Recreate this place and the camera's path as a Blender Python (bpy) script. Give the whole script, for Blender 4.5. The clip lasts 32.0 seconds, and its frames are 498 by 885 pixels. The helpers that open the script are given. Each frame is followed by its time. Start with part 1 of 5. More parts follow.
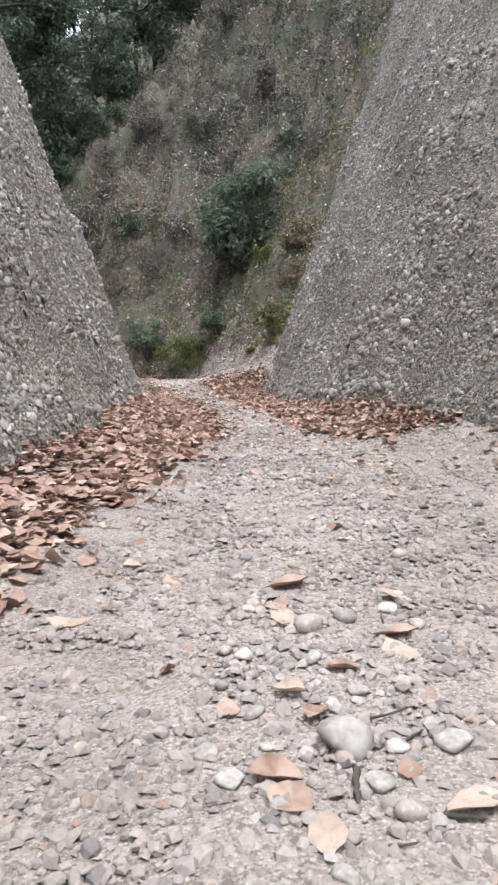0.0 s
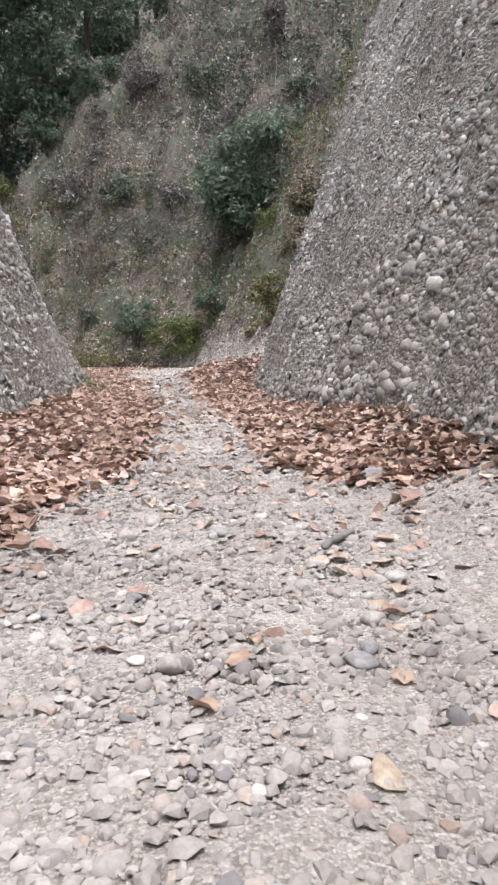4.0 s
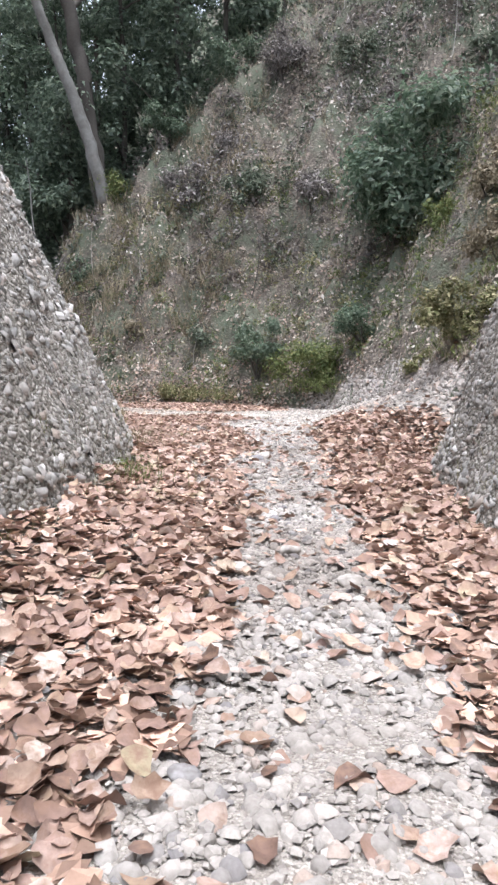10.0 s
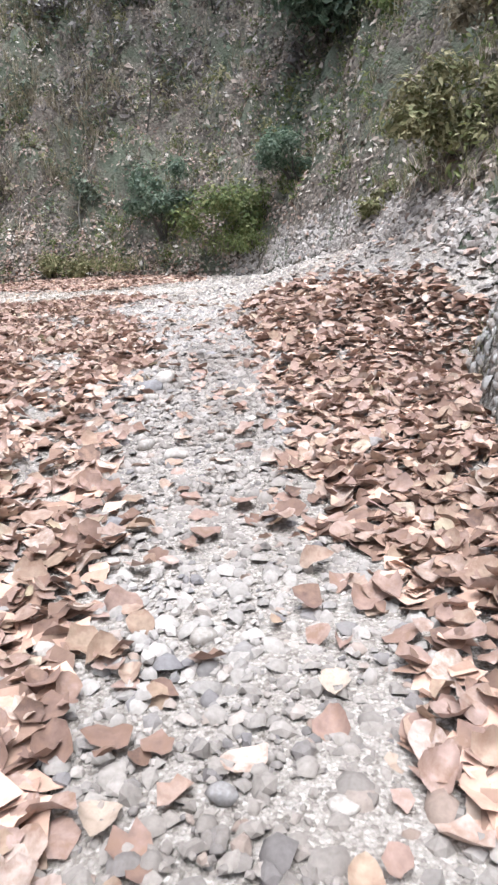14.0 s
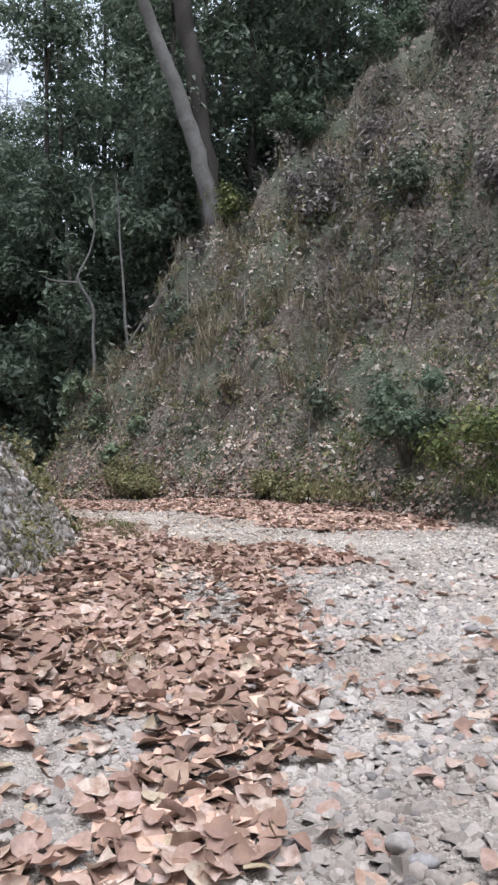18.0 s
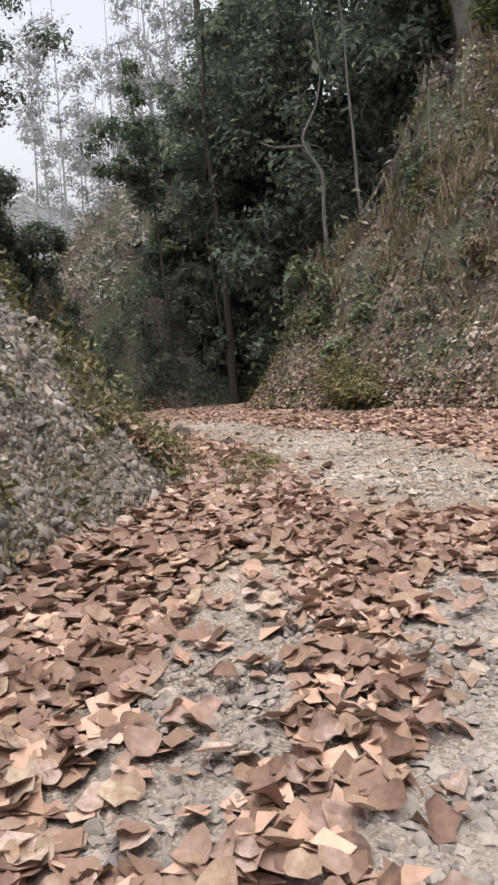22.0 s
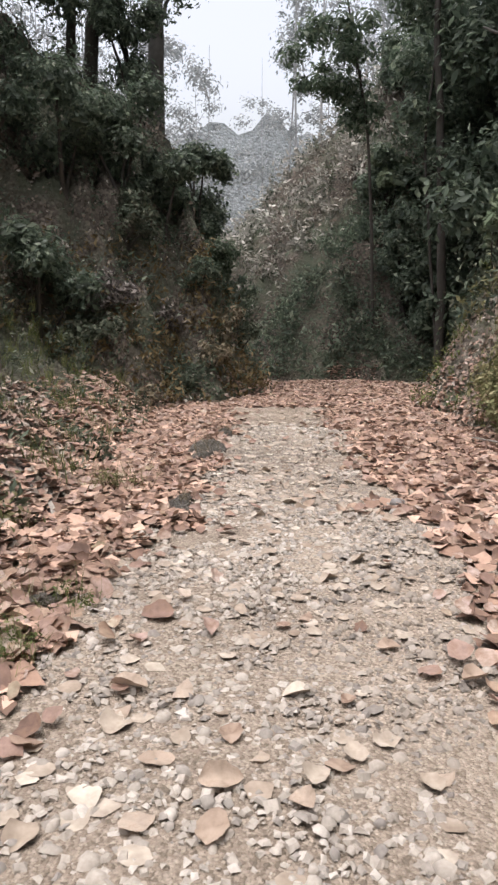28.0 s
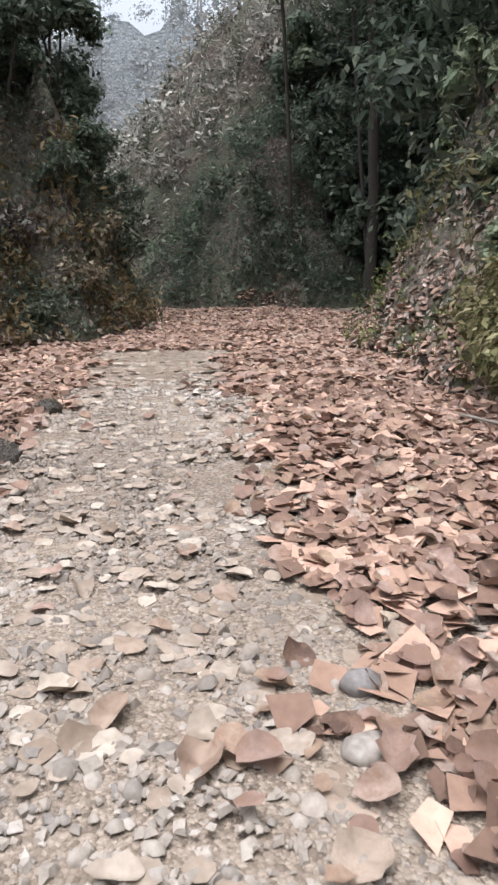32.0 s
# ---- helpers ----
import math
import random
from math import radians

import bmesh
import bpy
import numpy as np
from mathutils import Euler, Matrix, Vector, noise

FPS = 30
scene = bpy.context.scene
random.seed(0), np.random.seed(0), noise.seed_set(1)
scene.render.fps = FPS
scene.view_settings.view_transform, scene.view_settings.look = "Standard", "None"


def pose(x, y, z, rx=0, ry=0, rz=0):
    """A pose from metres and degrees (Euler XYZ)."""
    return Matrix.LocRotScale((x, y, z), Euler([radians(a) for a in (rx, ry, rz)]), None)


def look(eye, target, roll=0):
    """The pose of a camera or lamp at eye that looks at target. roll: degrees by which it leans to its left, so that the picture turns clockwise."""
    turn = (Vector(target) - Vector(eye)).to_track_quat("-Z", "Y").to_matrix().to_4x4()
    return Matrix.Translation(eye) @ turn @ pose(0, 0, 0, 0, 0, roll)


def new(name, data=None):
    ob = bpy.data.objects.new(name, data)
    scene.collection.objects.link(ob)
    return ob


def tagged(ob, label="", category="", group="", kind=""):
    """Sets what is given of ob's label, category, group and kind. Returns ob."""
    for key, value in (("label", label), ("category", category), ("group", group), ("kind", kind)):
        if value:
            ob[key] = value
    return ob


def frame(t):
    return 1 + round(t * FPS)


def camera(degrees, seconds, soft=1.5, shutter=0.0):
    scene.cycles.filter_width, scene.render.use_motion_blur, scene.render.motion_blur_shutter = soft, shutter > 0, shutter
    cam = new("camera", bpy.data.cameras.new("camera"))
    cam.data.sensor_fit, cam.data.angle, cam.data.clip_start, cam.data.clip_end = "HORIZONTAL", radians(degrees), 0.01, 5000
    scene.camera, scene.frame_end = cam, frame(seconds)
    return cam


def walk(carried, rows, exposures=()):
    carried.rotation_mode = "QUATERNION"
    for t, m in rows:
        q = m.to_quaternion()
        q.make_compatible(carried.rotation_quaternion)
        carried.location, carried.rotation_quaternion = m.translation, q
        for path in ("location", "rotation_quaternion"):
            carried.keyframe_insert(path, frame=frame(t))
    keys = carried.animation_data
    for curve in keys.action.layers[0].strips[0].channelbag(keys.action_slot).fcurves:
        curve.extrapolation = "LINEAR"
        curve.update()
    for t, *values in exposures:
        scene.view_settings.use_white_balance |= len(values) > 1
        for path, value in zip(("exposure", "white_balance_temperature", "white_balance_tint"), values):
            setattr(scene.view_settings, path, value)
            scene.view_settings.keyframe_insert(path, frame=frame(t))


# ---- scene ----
cam = camera(36.06, 32.0, soft=2.5, shutter=0.1)
PATH = (
    (0, (0.000, 0.000, 1.326), (0.000, 3.970, 0.838), -0.64),
    (0.5, (0.181, 0.593, 1.375), (0.238, 4.556, 0.833), -0.24),
    (1, (0.331, 1.203, 1.467), (0.346, 5.160, 0.878), -0.89),
    (1.5, (0.525, 1.655, 1.510), (0.517, 5.610, 0.914), -0.99),
    (2, (0.706, 2.322, 1.562), (0.697, 6.289, 1.051), -0.50),
    (2.5, (0.885, 2.899, 1.593), (0.741, 6.864, 1.088), -0.47),
    (4.5, (0.994, 5.359, 1.195), (0.815, 9.309, 0.592), -1.69),
    (5, (0.962, 5.990, 1.229), (0.739, 9.930, 0.580), -1.95),
    (5.5, (0.958, 6.492, 1.270), (0.767, 10.426, 0.573), -2.77),
    (6, (0.887, 7.094, 1.300), (0.634, 11.031, 0.644), -3.30),
    (6.5, (0.883, 7.693, 1.306), (0.635, 11.634, 0.668), -3.52),
    (7, (0.817, 8.287, 1.359), (0.474, 12.222, 0.734), -2.75),
    (7.5, (0.763, 8.873, 1.381), (0.278, 12.814, 0.901), 0.04),
    (8, (0.684, 9.460, 1.415), (-0.047, 13.371, 0.996), 1.59),
    (8.5, (0.624, 9.977, 1.445), (-0.146, 13.883, 1.061), 0.85),
    (9, (0.542, 10.574, 1.462), (-0.381, 14.447, 1.079), 1.29),
    (9.5, (0.417, 11.149, 1.433), (-0.507, 15.022, 1.044), 1.15),
    (10, (0.251, 11.744, 1.447), (-0.601, 15.627, 1.011), 0.50),
    (10.5, (0.099, 12.285, 1.470), (-0.547, 16.191, 0.898), -1.31),
    (11, (0.038, 12.868, 1.446), (-0.573, 16.773, 0.835), -2.50),
    (11.5, (-0.027, 13.463, 1.420), (-0.485, 17.392, 0.826), -3.79),
    (12, (-0.105, 14.028, 1.405), (-0.456, 17.969, 0.813), -4.51),
    (12.5, (-0.179, 14.595, 1.341), (-0.418, 18.473, 0.390), -3.10),
    (13, (-0.264, 15.167, 1.320), (-0.763, 19.007, 0.320), -2.01),
    (13.5, (-0.357, 15.735, 1.312), (-0.772, 19.564, 0.234), -4.34),
    (15.5, (-0.449, 18.125, 1.557), (-1.408, 21.802, 0.307), -0.25),
    (16, (-0.532, 18.653, 1.582), (-1.496, 22.486, 0.964), -0.65),
    (16.5, (-0.677, 19.172, 1.655), (-1.651, 23.048, 1.498), -0.58),
    (17, (-0.808, 19.726, 1.632), (-2.174, 23.485, 1.628), 0.22),
    (17.5, (-0.960, 20.291, 1.581), (-2.516, 23.976, 1.593), 0.72),
    (18, (-1.090, 20.857, 1.563), (-2.816, 24.465, 1.473), 1.11),
    (18.5, (-1.240, 21.381, 1.566), (-3.128, 24.905, 1.443), 0.73),
    (19, (-1.282, 21.898, 1.519), (-3.455, 25.254, 1.378), 0.53),
    (19.5, (-1.389, 22.446, 1.504), (-3.663, 25.726, 1.237), 0.93),
    (20, (-1.500, 22.992, 1.472), (-3.991, 26.103, 1.128), 1.98),
    (20.5, (-1.589, 23.541, 1.439), (-4.138, 26.596, 1.026), 1.90),
    (21, (-1.735, 24.114, 1.407), (-4.242, 27.201, 0.984), 0.66),
    (21.5, (-1.968, 24.668, 1.397), (-4.501, 27.708, 0.810), -0.05),
    (22, (-2.164, 25.065, 1.407), (-5.092, 27.720, 0.796), -2.40),
    (22.5, (-2.418, 25.523, 1.404), (-5.489, 28.001, 0.748), -1.93),
    (23, (-2.650, 25.968, 1.430), (-5.481, 28.700, 0.712), -4.41),
    (23.5, (-2.787, 26.427, 1.464), (-5.572, 29.190, 0.682), -5.74),
    (24, (-3.014, 26.889, 1.468), (-5.724, 29.719, 0.665), -5.20),
    (24.5, (-3.128, 27.310, 1.490), (-5.852, 30.133, 0.711), -2.84),
    (25, (-3.337, 27.751, 1.496), (-6.191, 30.477, 0.845), -2.16),
    (25.5, (-3.609, 28.293, 1.403), (-7.077, 30.169, 0.730), 0.08),
    (27.5, (-4.091, 29.635, 1.594), (-7.770, 30.969, 0.767), -0.80),
    (28, (-4.433, 29.955, 1.554), (-8.061, 31.404, 0.691), 0.70),
    (28.5, (-4.681, 30.213, 1.495), (-8.242, 31.752, 0.518), 1.46),
    (29, (-5.109, 30.492, 1.433), (-8.601, 32.141, 0.391), 1.65),
    (29.5, (-5.469, 30.735, 1.363), (-8.920, 32.415, 0.238), 0.29),
    (30, (-5.974, 31.000, 1.283), (-9.234, 32.884, -0.068), -0.41),
    (30.5, (-6.395, 31.231, 1.229), (-9.600, 33.109, -0.255), -0.34),
    (31, (-6.852, 31.467, 1.208), (-10.136, 33.320, -0.126), 0.77),
    (31.5, (-7.255, 31.680, 1.191), (-10.577, 33.517, -0.070), 0.45),
    (32, (-7.708, 31.932, 1.136), (-11.073, 33.708, -0.098), 0.83),
)
walk(cam, [(t, look(eye, aim, roll)) for t, eye, aim, roll in PATH],
     exposures=[(0.0, 0.2, 6060, 12), (6.0, 0.42, 6000, 12), (8.0, 0.57, 5860, 11), (9.0, 0.58, 5870, 11), (12.0, 0.6, 5820, 10), (16.0, 0.48, 5640, 9), (17.0, 0.58, 5520, 8), (18.0, 0.04, 5850, 11), (20.0, -0.13, 6080, 11), (21.0, -0.12, 6300, 12), (22.0, -0.18, 6620, 13), (24.0, -0.15, 6400, 12), (28.0, -0.12, 6480, 13), (30.0, 0.0, 6230, 12), (31.0, -0.2, 6200, 12), (32.0, -0.1, 6120, 12)])

# ---- daylight: a white overcast sky over a narrow cut ----
world = bpy.data.worlds.new("overcast_sky")
scene.world = world
world.use_nodes = True
wn, wl = world.node_tree.nodes, world.node_tree.links
wn.clear()
sky = wn.new("ShaderNodeTexSky")
sky.sky_type = "NISHITA"
sky.sun_disc = False
sky.sun_elevation = radians(79)
sky.sun_rotation = radians(157)
sky.air_density, sky.dust_density, sky.ozone_density = 1.0, 6.0, 1.0
grey = wn.new("ShaderNodeHueSaturation")
grey.inputs["Saturation"].default_value = 0.3
grey.inputs["Value"].default_value = 2.3
back = wn.new("ShaderNodeBackground")
back.inputs["Strength"].default_value = 0.15
wout = wn.new("ShaderNodeOutputWorld")
wl.new(sky.outputs[0], grey.inputs["Color"])
wl.new(grey.outputs[0], back.inputs["Color"])
wl.new(back.outputs[0], wout.inputs["Surface"])
sun_data = bpy.data.lights.new("sun", "SUN")
sun_data.energy, sun_data.angle, sun_data.color = 0.8, radians(45), (1.0, 0.97, 0.92)
sun = new("sun", sun_data)
sun.matrix_world = look((0, 0, 40), (-3, 7, 0))

# ---- materials ----
def material(name, rough=0.9):
    m = bpy.data.materials.new(name)
    m.use_nodes = True
    n, l = m.node_tree.nodes, m.node_tree.links
    b = n["Principled BSDF"]
    b.inputs["Roughness"].default_value = rough
    b.inputs["Specular IOR Level"].default_value = 0.25
    return m, n, l, b


def ramp(n, stops):
    r = n.new("ShaderNodeValToRGB")
    e = r.color_ramp.elements
    while len(e) < len(stops):
        e.new(0.5)
    for el, (p, c) in zip(e, stops):
        el.position, el.color = p, (*c, 1)
    return r


def coords(n, l, scale):
    tc = n.new("ShaderNodeTexCoord")
    mp = n.new("ShaderNodeMapping")
    mp.inputs["Scale"].default_value = (scale, scale, scale)
    l.new(tc.outputs["Object"], mp.inputs["Vector"])
    return mp.outputs[0]


def noisy(n, l, scale, detail=6, rough=0.6):
    t = n.new("ShaderNodeTexNoise")
    t.inputs["Scale"].default_value, t.inputs["Detail"].default_value, t.inputs["Roughness"].default_value = scale, detail, rough
    l.new(coords(n, l, 1), t.inputs["Vector"])
    return t


def mixed(n, l, a, b, fac, mode="MIX"):
    m = n.new("ShaderNodeMix")
    m.data_type, m.blend_type = "RGBA", mode
    for sock, v in ((m.inputs["Factor"], fac), (m.inputs["A"], a), (m.inputs["B"], b)):
        if isinstance(v, (float, int)):
            sock.default_value = v
        elif isinstance(v, tuple):
            sock.default_value = (*v, 1)
        else:
            l.new(v, sock)
    return m.outputs["Result"]


def bumped(n, l, b, height, dist=0.02, strength=0.8):
    k = n.new("ShaderNodeBump")
    k.inputs["Distance"].default_value, k.inputs["Strength"].default_value = dist, strength
    l.new(height, k.inputs["Height"])
    l.new(k.outputs[0], b.inputs["Normal"])


def island_material(name, stops, rough=0.85, grain=40.0, per_object=False, patches=0.0, through_light=0.0, contrast=0.25, blotch=None, gloss=0.25):
    """One colour a piece, out of a ramp, with grain over it."""
    m, n, l, b = material(name, rough)
    b.inputs["Specular IOR Level"].default_value = gloss
    if per_object:
        pick = n.new("ShaderNodeObjectInfo").outputs["Random"]
    else:
        pick = n.new("ShaderNodeNewGeometry").outputs["Random Per Island"]
    r = ramp(n, stops)
    l.new(pick, r.inputs[0])
    g = noisy(n, l, grain, 4)
    shade = ramp(n, [(0.3, (1 - contrast, 0.99 - contrast, 0.97 - contrast)), (0.7, (1.1, 1.1, 1.1))])
    l.new(g.outputs["Fac"], shade.inputs[0])
    col = mixed(n, l, r.outputs[0], shade.outputs[0], 0.75, "MULTIPLY")
    if blotch:
        spots = noisy(n, l, grain * 0.55, 5, 0.7)
        where = ramp(n, [(0.44, (0, 0, 0)), (0.66, (1, 1, 1))])
        l.new(spots.outputs["Fac"], where.inputs[0])
        col = mixed(n, l, col, blotch, where.outputs[0])
    if patches:
        big = noisy(n, l, patches, 3)
        tone = ramp(n, [(0.35, (0.66, 0.62, 0.6)), (0.62, (1.1, 1.1, 1.12))])
        l.new(big.outputs["Fac"], tone.inputs[0])
        col = mixed(n, l, col, tone.outputs[0], 0.8, "MULTIPLY")
    l.new(col, b.inputs["Base Color"])
    bumped(n, l, b, g.outputs["Fac"], 0.003, 0.4)
    if through_light:
        out = n["Material Output"]
        tr = n.new("ShaderNodeBsdfTranslucent")
        l.new(col, tr.inputs["Color"])
        mx = n.new("ShaderNodeMixShader")
        mx.inputs[0].default_value = through_light
        l.new(b.outputs[0], mx.inputs[1])
        l.new(tr.outputs[0], mx.inputs[2])
        l.new(mx.outputs[0], out.inputs["Surface"])
    return m


def earth_material(name, stops, cell, depth, big=0.35, second=None, sandy=None):
    """Soil or grit: cells of small stones over patches of two scales."""
    m, n, l, b = material(name, 0.95)
    v = n.new("ShaderNodeTexVoronoi")
    v.inputs["Scale"].default_value = cell
    v.inputs["Randomness"].default_value = 1.0
    shake = noisy(n, l, cell * 0.9, 3, 0.7)
    add = n.new("ShaderNodeVectorMath")
    add.operation = "MULTIPLY_ADD"
    add.inputs[1].default_value = (1.1 / cell, 1.1 / cell, 1.1 / cell)
    l.new(shake.outputs["Color"], add.inputs[0])
    l.new(coords(n, l, 1), add.inputs[2])
    l.new(add.outputs[0], v.inputs["Vector"])
    sep = n.new("ShaderNodeSeparateColor")
    l.new(v.outputs["Color"], sep.inputs[0])
    r = ramp(n, stops)
    l.new(sep.outputs[0], r.inputs[0])
    edge = ramp(n, [(0.0, (1.06, 1.06, 1.06)), (0.8, (0.66, 0.65, 0.63))])
    l.new(v.outputs["Distance"], edge.inputs[0])
    col = mixed(n, l, r.outputs[0], edge.outputs[0], 0.7, "MULTIPLY")
    p = noisy(n, l, big, 5)
    tone = ramp(n, [(0.36, (0.72, 0.7, 0.68)), (0.62, (1.12, 1.11, 1.1))])
    l.new(p.outputs["Fac"], tone.inputs[0])
    col = mixed(n, l, col, tone.outputs[0], 0.8, "MULTIPLY")
    if second:
        q = noisy(n, l, big * 2.3, 6)
        f = ramp(n, [(0.45, (0, 0, 0)), (0.6, (1, 1, 1))])
        l.new(q.outputs["Fac"], f.inputs[0])
        col = mixed(n, l, col, second, f.outputs[0])
    if sandy:
        tc = n.new("ShaderNodeTexCoord")
        xyz = n.new("ShaderNodeSeparateXYZ")
        l.new(tc.outputs["Object"], xyz.inputs[0])
        span_x = n.new("ShaderNodeMapRange")
        span_x.inputs["From Min"].default_value, span_x.inputs["From Max"].default_value = -4.2, -5.6
        l.new(xyz.outputs["X"], span_x.inputs["Value"])
        col = mixed(n, l, col, mixed(n, l, col, sandy, 1.0, "MULTIPLY"), span_x.outputs[0])
    l.new(col, b.inputs["Base Color"])
    inv = n.new("ShaderNodeMath")
    inv.operation = "SUBTRACT"
    inv.inputs[0].default_value = 1.0
    l.new(v.outputs["Distance"], inv.inputs[1])
    bumped(n, l, b, inv.outputs[0], depth, 0.9)
    return m


GRAVEL = earth_material("gravel_grit", [(0.0, (0.214, 0.190, 0.167)), (0.35, (0.355, 0.319, 0.285)), (0.75, (0.426, 0.389, 0.352)), (1.0, (0.520, 0.482, 0.445))], 80, 0.012, sandy=(0.98, 0.9, 0.815))
STONE = island_material("river_stone", [(0.0, (0.190, 0.178, 0.176)), (0.12, (0.285, 0.262, 0.239)), (0.6, (0.353, 0.324, 0.293)), (0.9, (0.409, 0.376, 0.342)), (0.95, (0.336, 0.258, 0.210)), (1.0, (0.491, 0.460, 0.426))], 0.85, 60, patches=0.5)
ROADSTONE = island_material("road_stone", [(0.0, (0.279, 0.256, 0.233)), (0.3, (0.391, 0.353, 0.307)), (0.8, (0.484, 0.437, 0.381)), (1.0, (0.577, 0.535, 0.484))], 0.85, 60, patches=0.5)
STONE_ONE = island_material("loose_stone", [(0.0, (0.233, 0.225, 0.228)), (0.4, (0.363, 0.338, 0.306)), (0.8, (0.446, 0.410, 0.368)), (1.0, (0.577, 0.540, 0.499))], 0.8, 3, per_object=True, patches=0.8, contrast=0.2)
STONE_PALE = island_material("pale_loose_stone", [(0.0, (0.34, 0.325, 0.295)), (1.0, (0.47, 0.45, 0.415))], 0.8, 3, per_object=True, patches=0.8, contrast=0.2)
CLAY = earth_material("conglomerate_matrix", [(0.0, (0.137, 0.126, 0.110)), (0.5, (0.242, 0.223, 0.197)), (1.0, (0.399, 0.378, 0.347))], 26, 0.04)
COBBLE = island_material("embedded_cobble", [(0.0, (0.17, 0.165, 0.155)), (0.3, (0.29, 0.28, 0.26)), (0.6, (0.375, 0.36, 0.335)), (0.8, (0.33, 0.28, 0.24)), (0.92, (0.46, 0.445, 0.42)), (1.0, (0.58, 0.565, 0.54))], 0.8, 35, patches=0.45)
COBBLE_ONE = island_material("single_cobble", [(0.0, (0.20, 0.19, 0.18)), (0.6, (0.33, 0.31, 0.28)), (1.0, (0.44, 0.42, 0.39))], 0.8, 3, per_object=True, patches=0.7)
SOIL = earth_material("hill_soil", [(0.0, (0.071, 0.060, 0.050)), (0.5, (0.149, 0.128, 0.108)), (1.0, (0.242, 0.211, 0.177))], 17, 0.03, 0.3, second=(0.098, 0.108, 0.076))
DEADLEAF = island_material("dead_leaf", [(0.0, (0.147, 0.099, 0.080)), (0.14, (0.282, 0.185, 0.147)), (0.34, (0.407, 0.283, 0.233)), (0.55, (0.486, 0.358, 0.307)), (0.72, (0.452, 0.335, 0.239)), (0.86, (0.565, 0.445, 0.392)), (0.95, (0.655, 0.555, 0.478)), (1.0, (0.475, 0.405, 0.270))], 0.7, 26, patches=0.6, through_light=0.15, contrast=0.42, blotch=(0.30, 0.195, 0.14))
PALEDEAD = island_material("bleached_leaf", [(0.0, (0.30, 0.235, 0.18)), (0.4, (0.40, 0.335, 0.27)), (0.8, (0.47, 0.405, 0.335)), (1.0, (0.56, 0.50, 0.42))], 0.8, 30, patches=9.0)
MOULD = island_material("leaf_mould", [(0.0, (0.164, 0.106, 0.080)), (0.6, (0.398, 0.262, 0.196)), (1.0, (0.656, 0.453, 0.354))], 0.85, 25)
DEADLEAF_ONE = island_material("single_dead_leaf", [(0.0, (0.36, 0.25, 0.19)), (0.5, (0.48, 0.375, 0.295)), (1.0, (0.62, 0.53, 0.44))], 0.75, 4, per_object=True, patches=1.2, through_light=0.1, contrast=0.4, blotch=(0.37, 0.285, 0.22))
LITTER = island_material("hill_litter", [(0.0, (0.10, 0.083, 0.066)), (0.35, (0.22, 0.18, 0.145)), (0.7, (0.36, 0.30, 0.25)), (0.9, (0.46, 0.41, 0.35)), (1.0, (0.58, 0.55, 0.49))], 0.8, 20, patches=0.35)
STRAW = island_material("dry_grass", [(0.0, (0.13, 0.11, 0.07)), (0.5, (0.25, 0.215, 0.145)), (1.0, (0.42, 0.37, 0.27))], 0.8, 20, patches=0.6, through_light=0.2)
OCHRE = island_material("ochre_fern", [(0.0, (0.10, 0.075, 0.035)), (0.5, (0.20, 0.15, 0.075)), (1.0, (0.34, 0.27, 0.15))], 0.8, 20, patches=0.8, through_light=0.2)
OLIVE = island_material("olive_weed", [(0.0, (0.10, 0.11, 0.045)), (0.5, (0.19, 0.185, 0.085)), (1.0, (0.36, 0.33, 0.19))], 0.75, 20, patches=0.7, through_light=0.25)
GREENGRASS = island_material("green_grass", [(0.0, (0.066, 0.091, 0.031)), (0.5, (0.121, 0.149, 0.051)), (1.0, (0.220, 0.224, 0.093))], 0.7, 20, through_light=0.25)
FOLIAGE = island_material("evergreen_leaf", [(0.0, (0.060, 0.085, 0.059)), (0.5, (0.114, 0.152, 0.107)), (0.85, (0.177, 0.226, 0.157)), (1.0, (0.314, 0.363, 0.263))], 0.5, 12, through_light=0.5, gloss=0.5)
SHRUB = island_material("shrub_leaf", [(0.0, (0.053, 0.085, 0.051)), (0.5, (0.100, 0.145, 0.092)), (1.0, (0.224, 0.266, 0.186))], 0.5, 12, through_light=0.5, gloss=0.5)
PALE = island_material("pale_leaf", [(0.0, (0.10, 0.14, 0.08)), (1.0, (0.25, 0.29, 0.19))], 0.6, 12, through_light=0.25)
BARK = island_material("bark", [(0.0, (0.13, 0.128, 0.12)), (1.0, (0.20, 0.197, 0.185))], 0.9, 9, per_object=True, patches=1.5)
DARKBARK = island_material("dark_bark", [(0.0, (0.05, 0.045, 0.04)), (1.0, (0.09, 0.08, 0.07))], 0.9, 12, per_object=True)
PALEBARK = island_material("pale_bark", [(0.0, (0.26, 0.24, 0.21)), (1.0, (0.36, 0.34, 0.31))], 0.9, 12, per_object=True)
SCRUBLEAF = island_material("scrub_leaf", [(0.0, (0.045, 0.06, 0.042)), (0.5, (0.095, 0.12, 0.082)), (0.85, (0.17, 0.19, 0.135)), (1.0, (0.30, 0.31, 0.24))], 0.8, 15, patches=0.4, through_light=0.2)
TWIG = island_material("dry_twig", [(0.0, (0.086, 0.078, 0.074)), (0.5, (0.178, 0.161, 0.151)), (0.85, (0.296, 0.271, 0.253)), (1.0, (0.493, 0.462, 0.431))], 0.9, 15, patches=0.35, through_light=0.15)
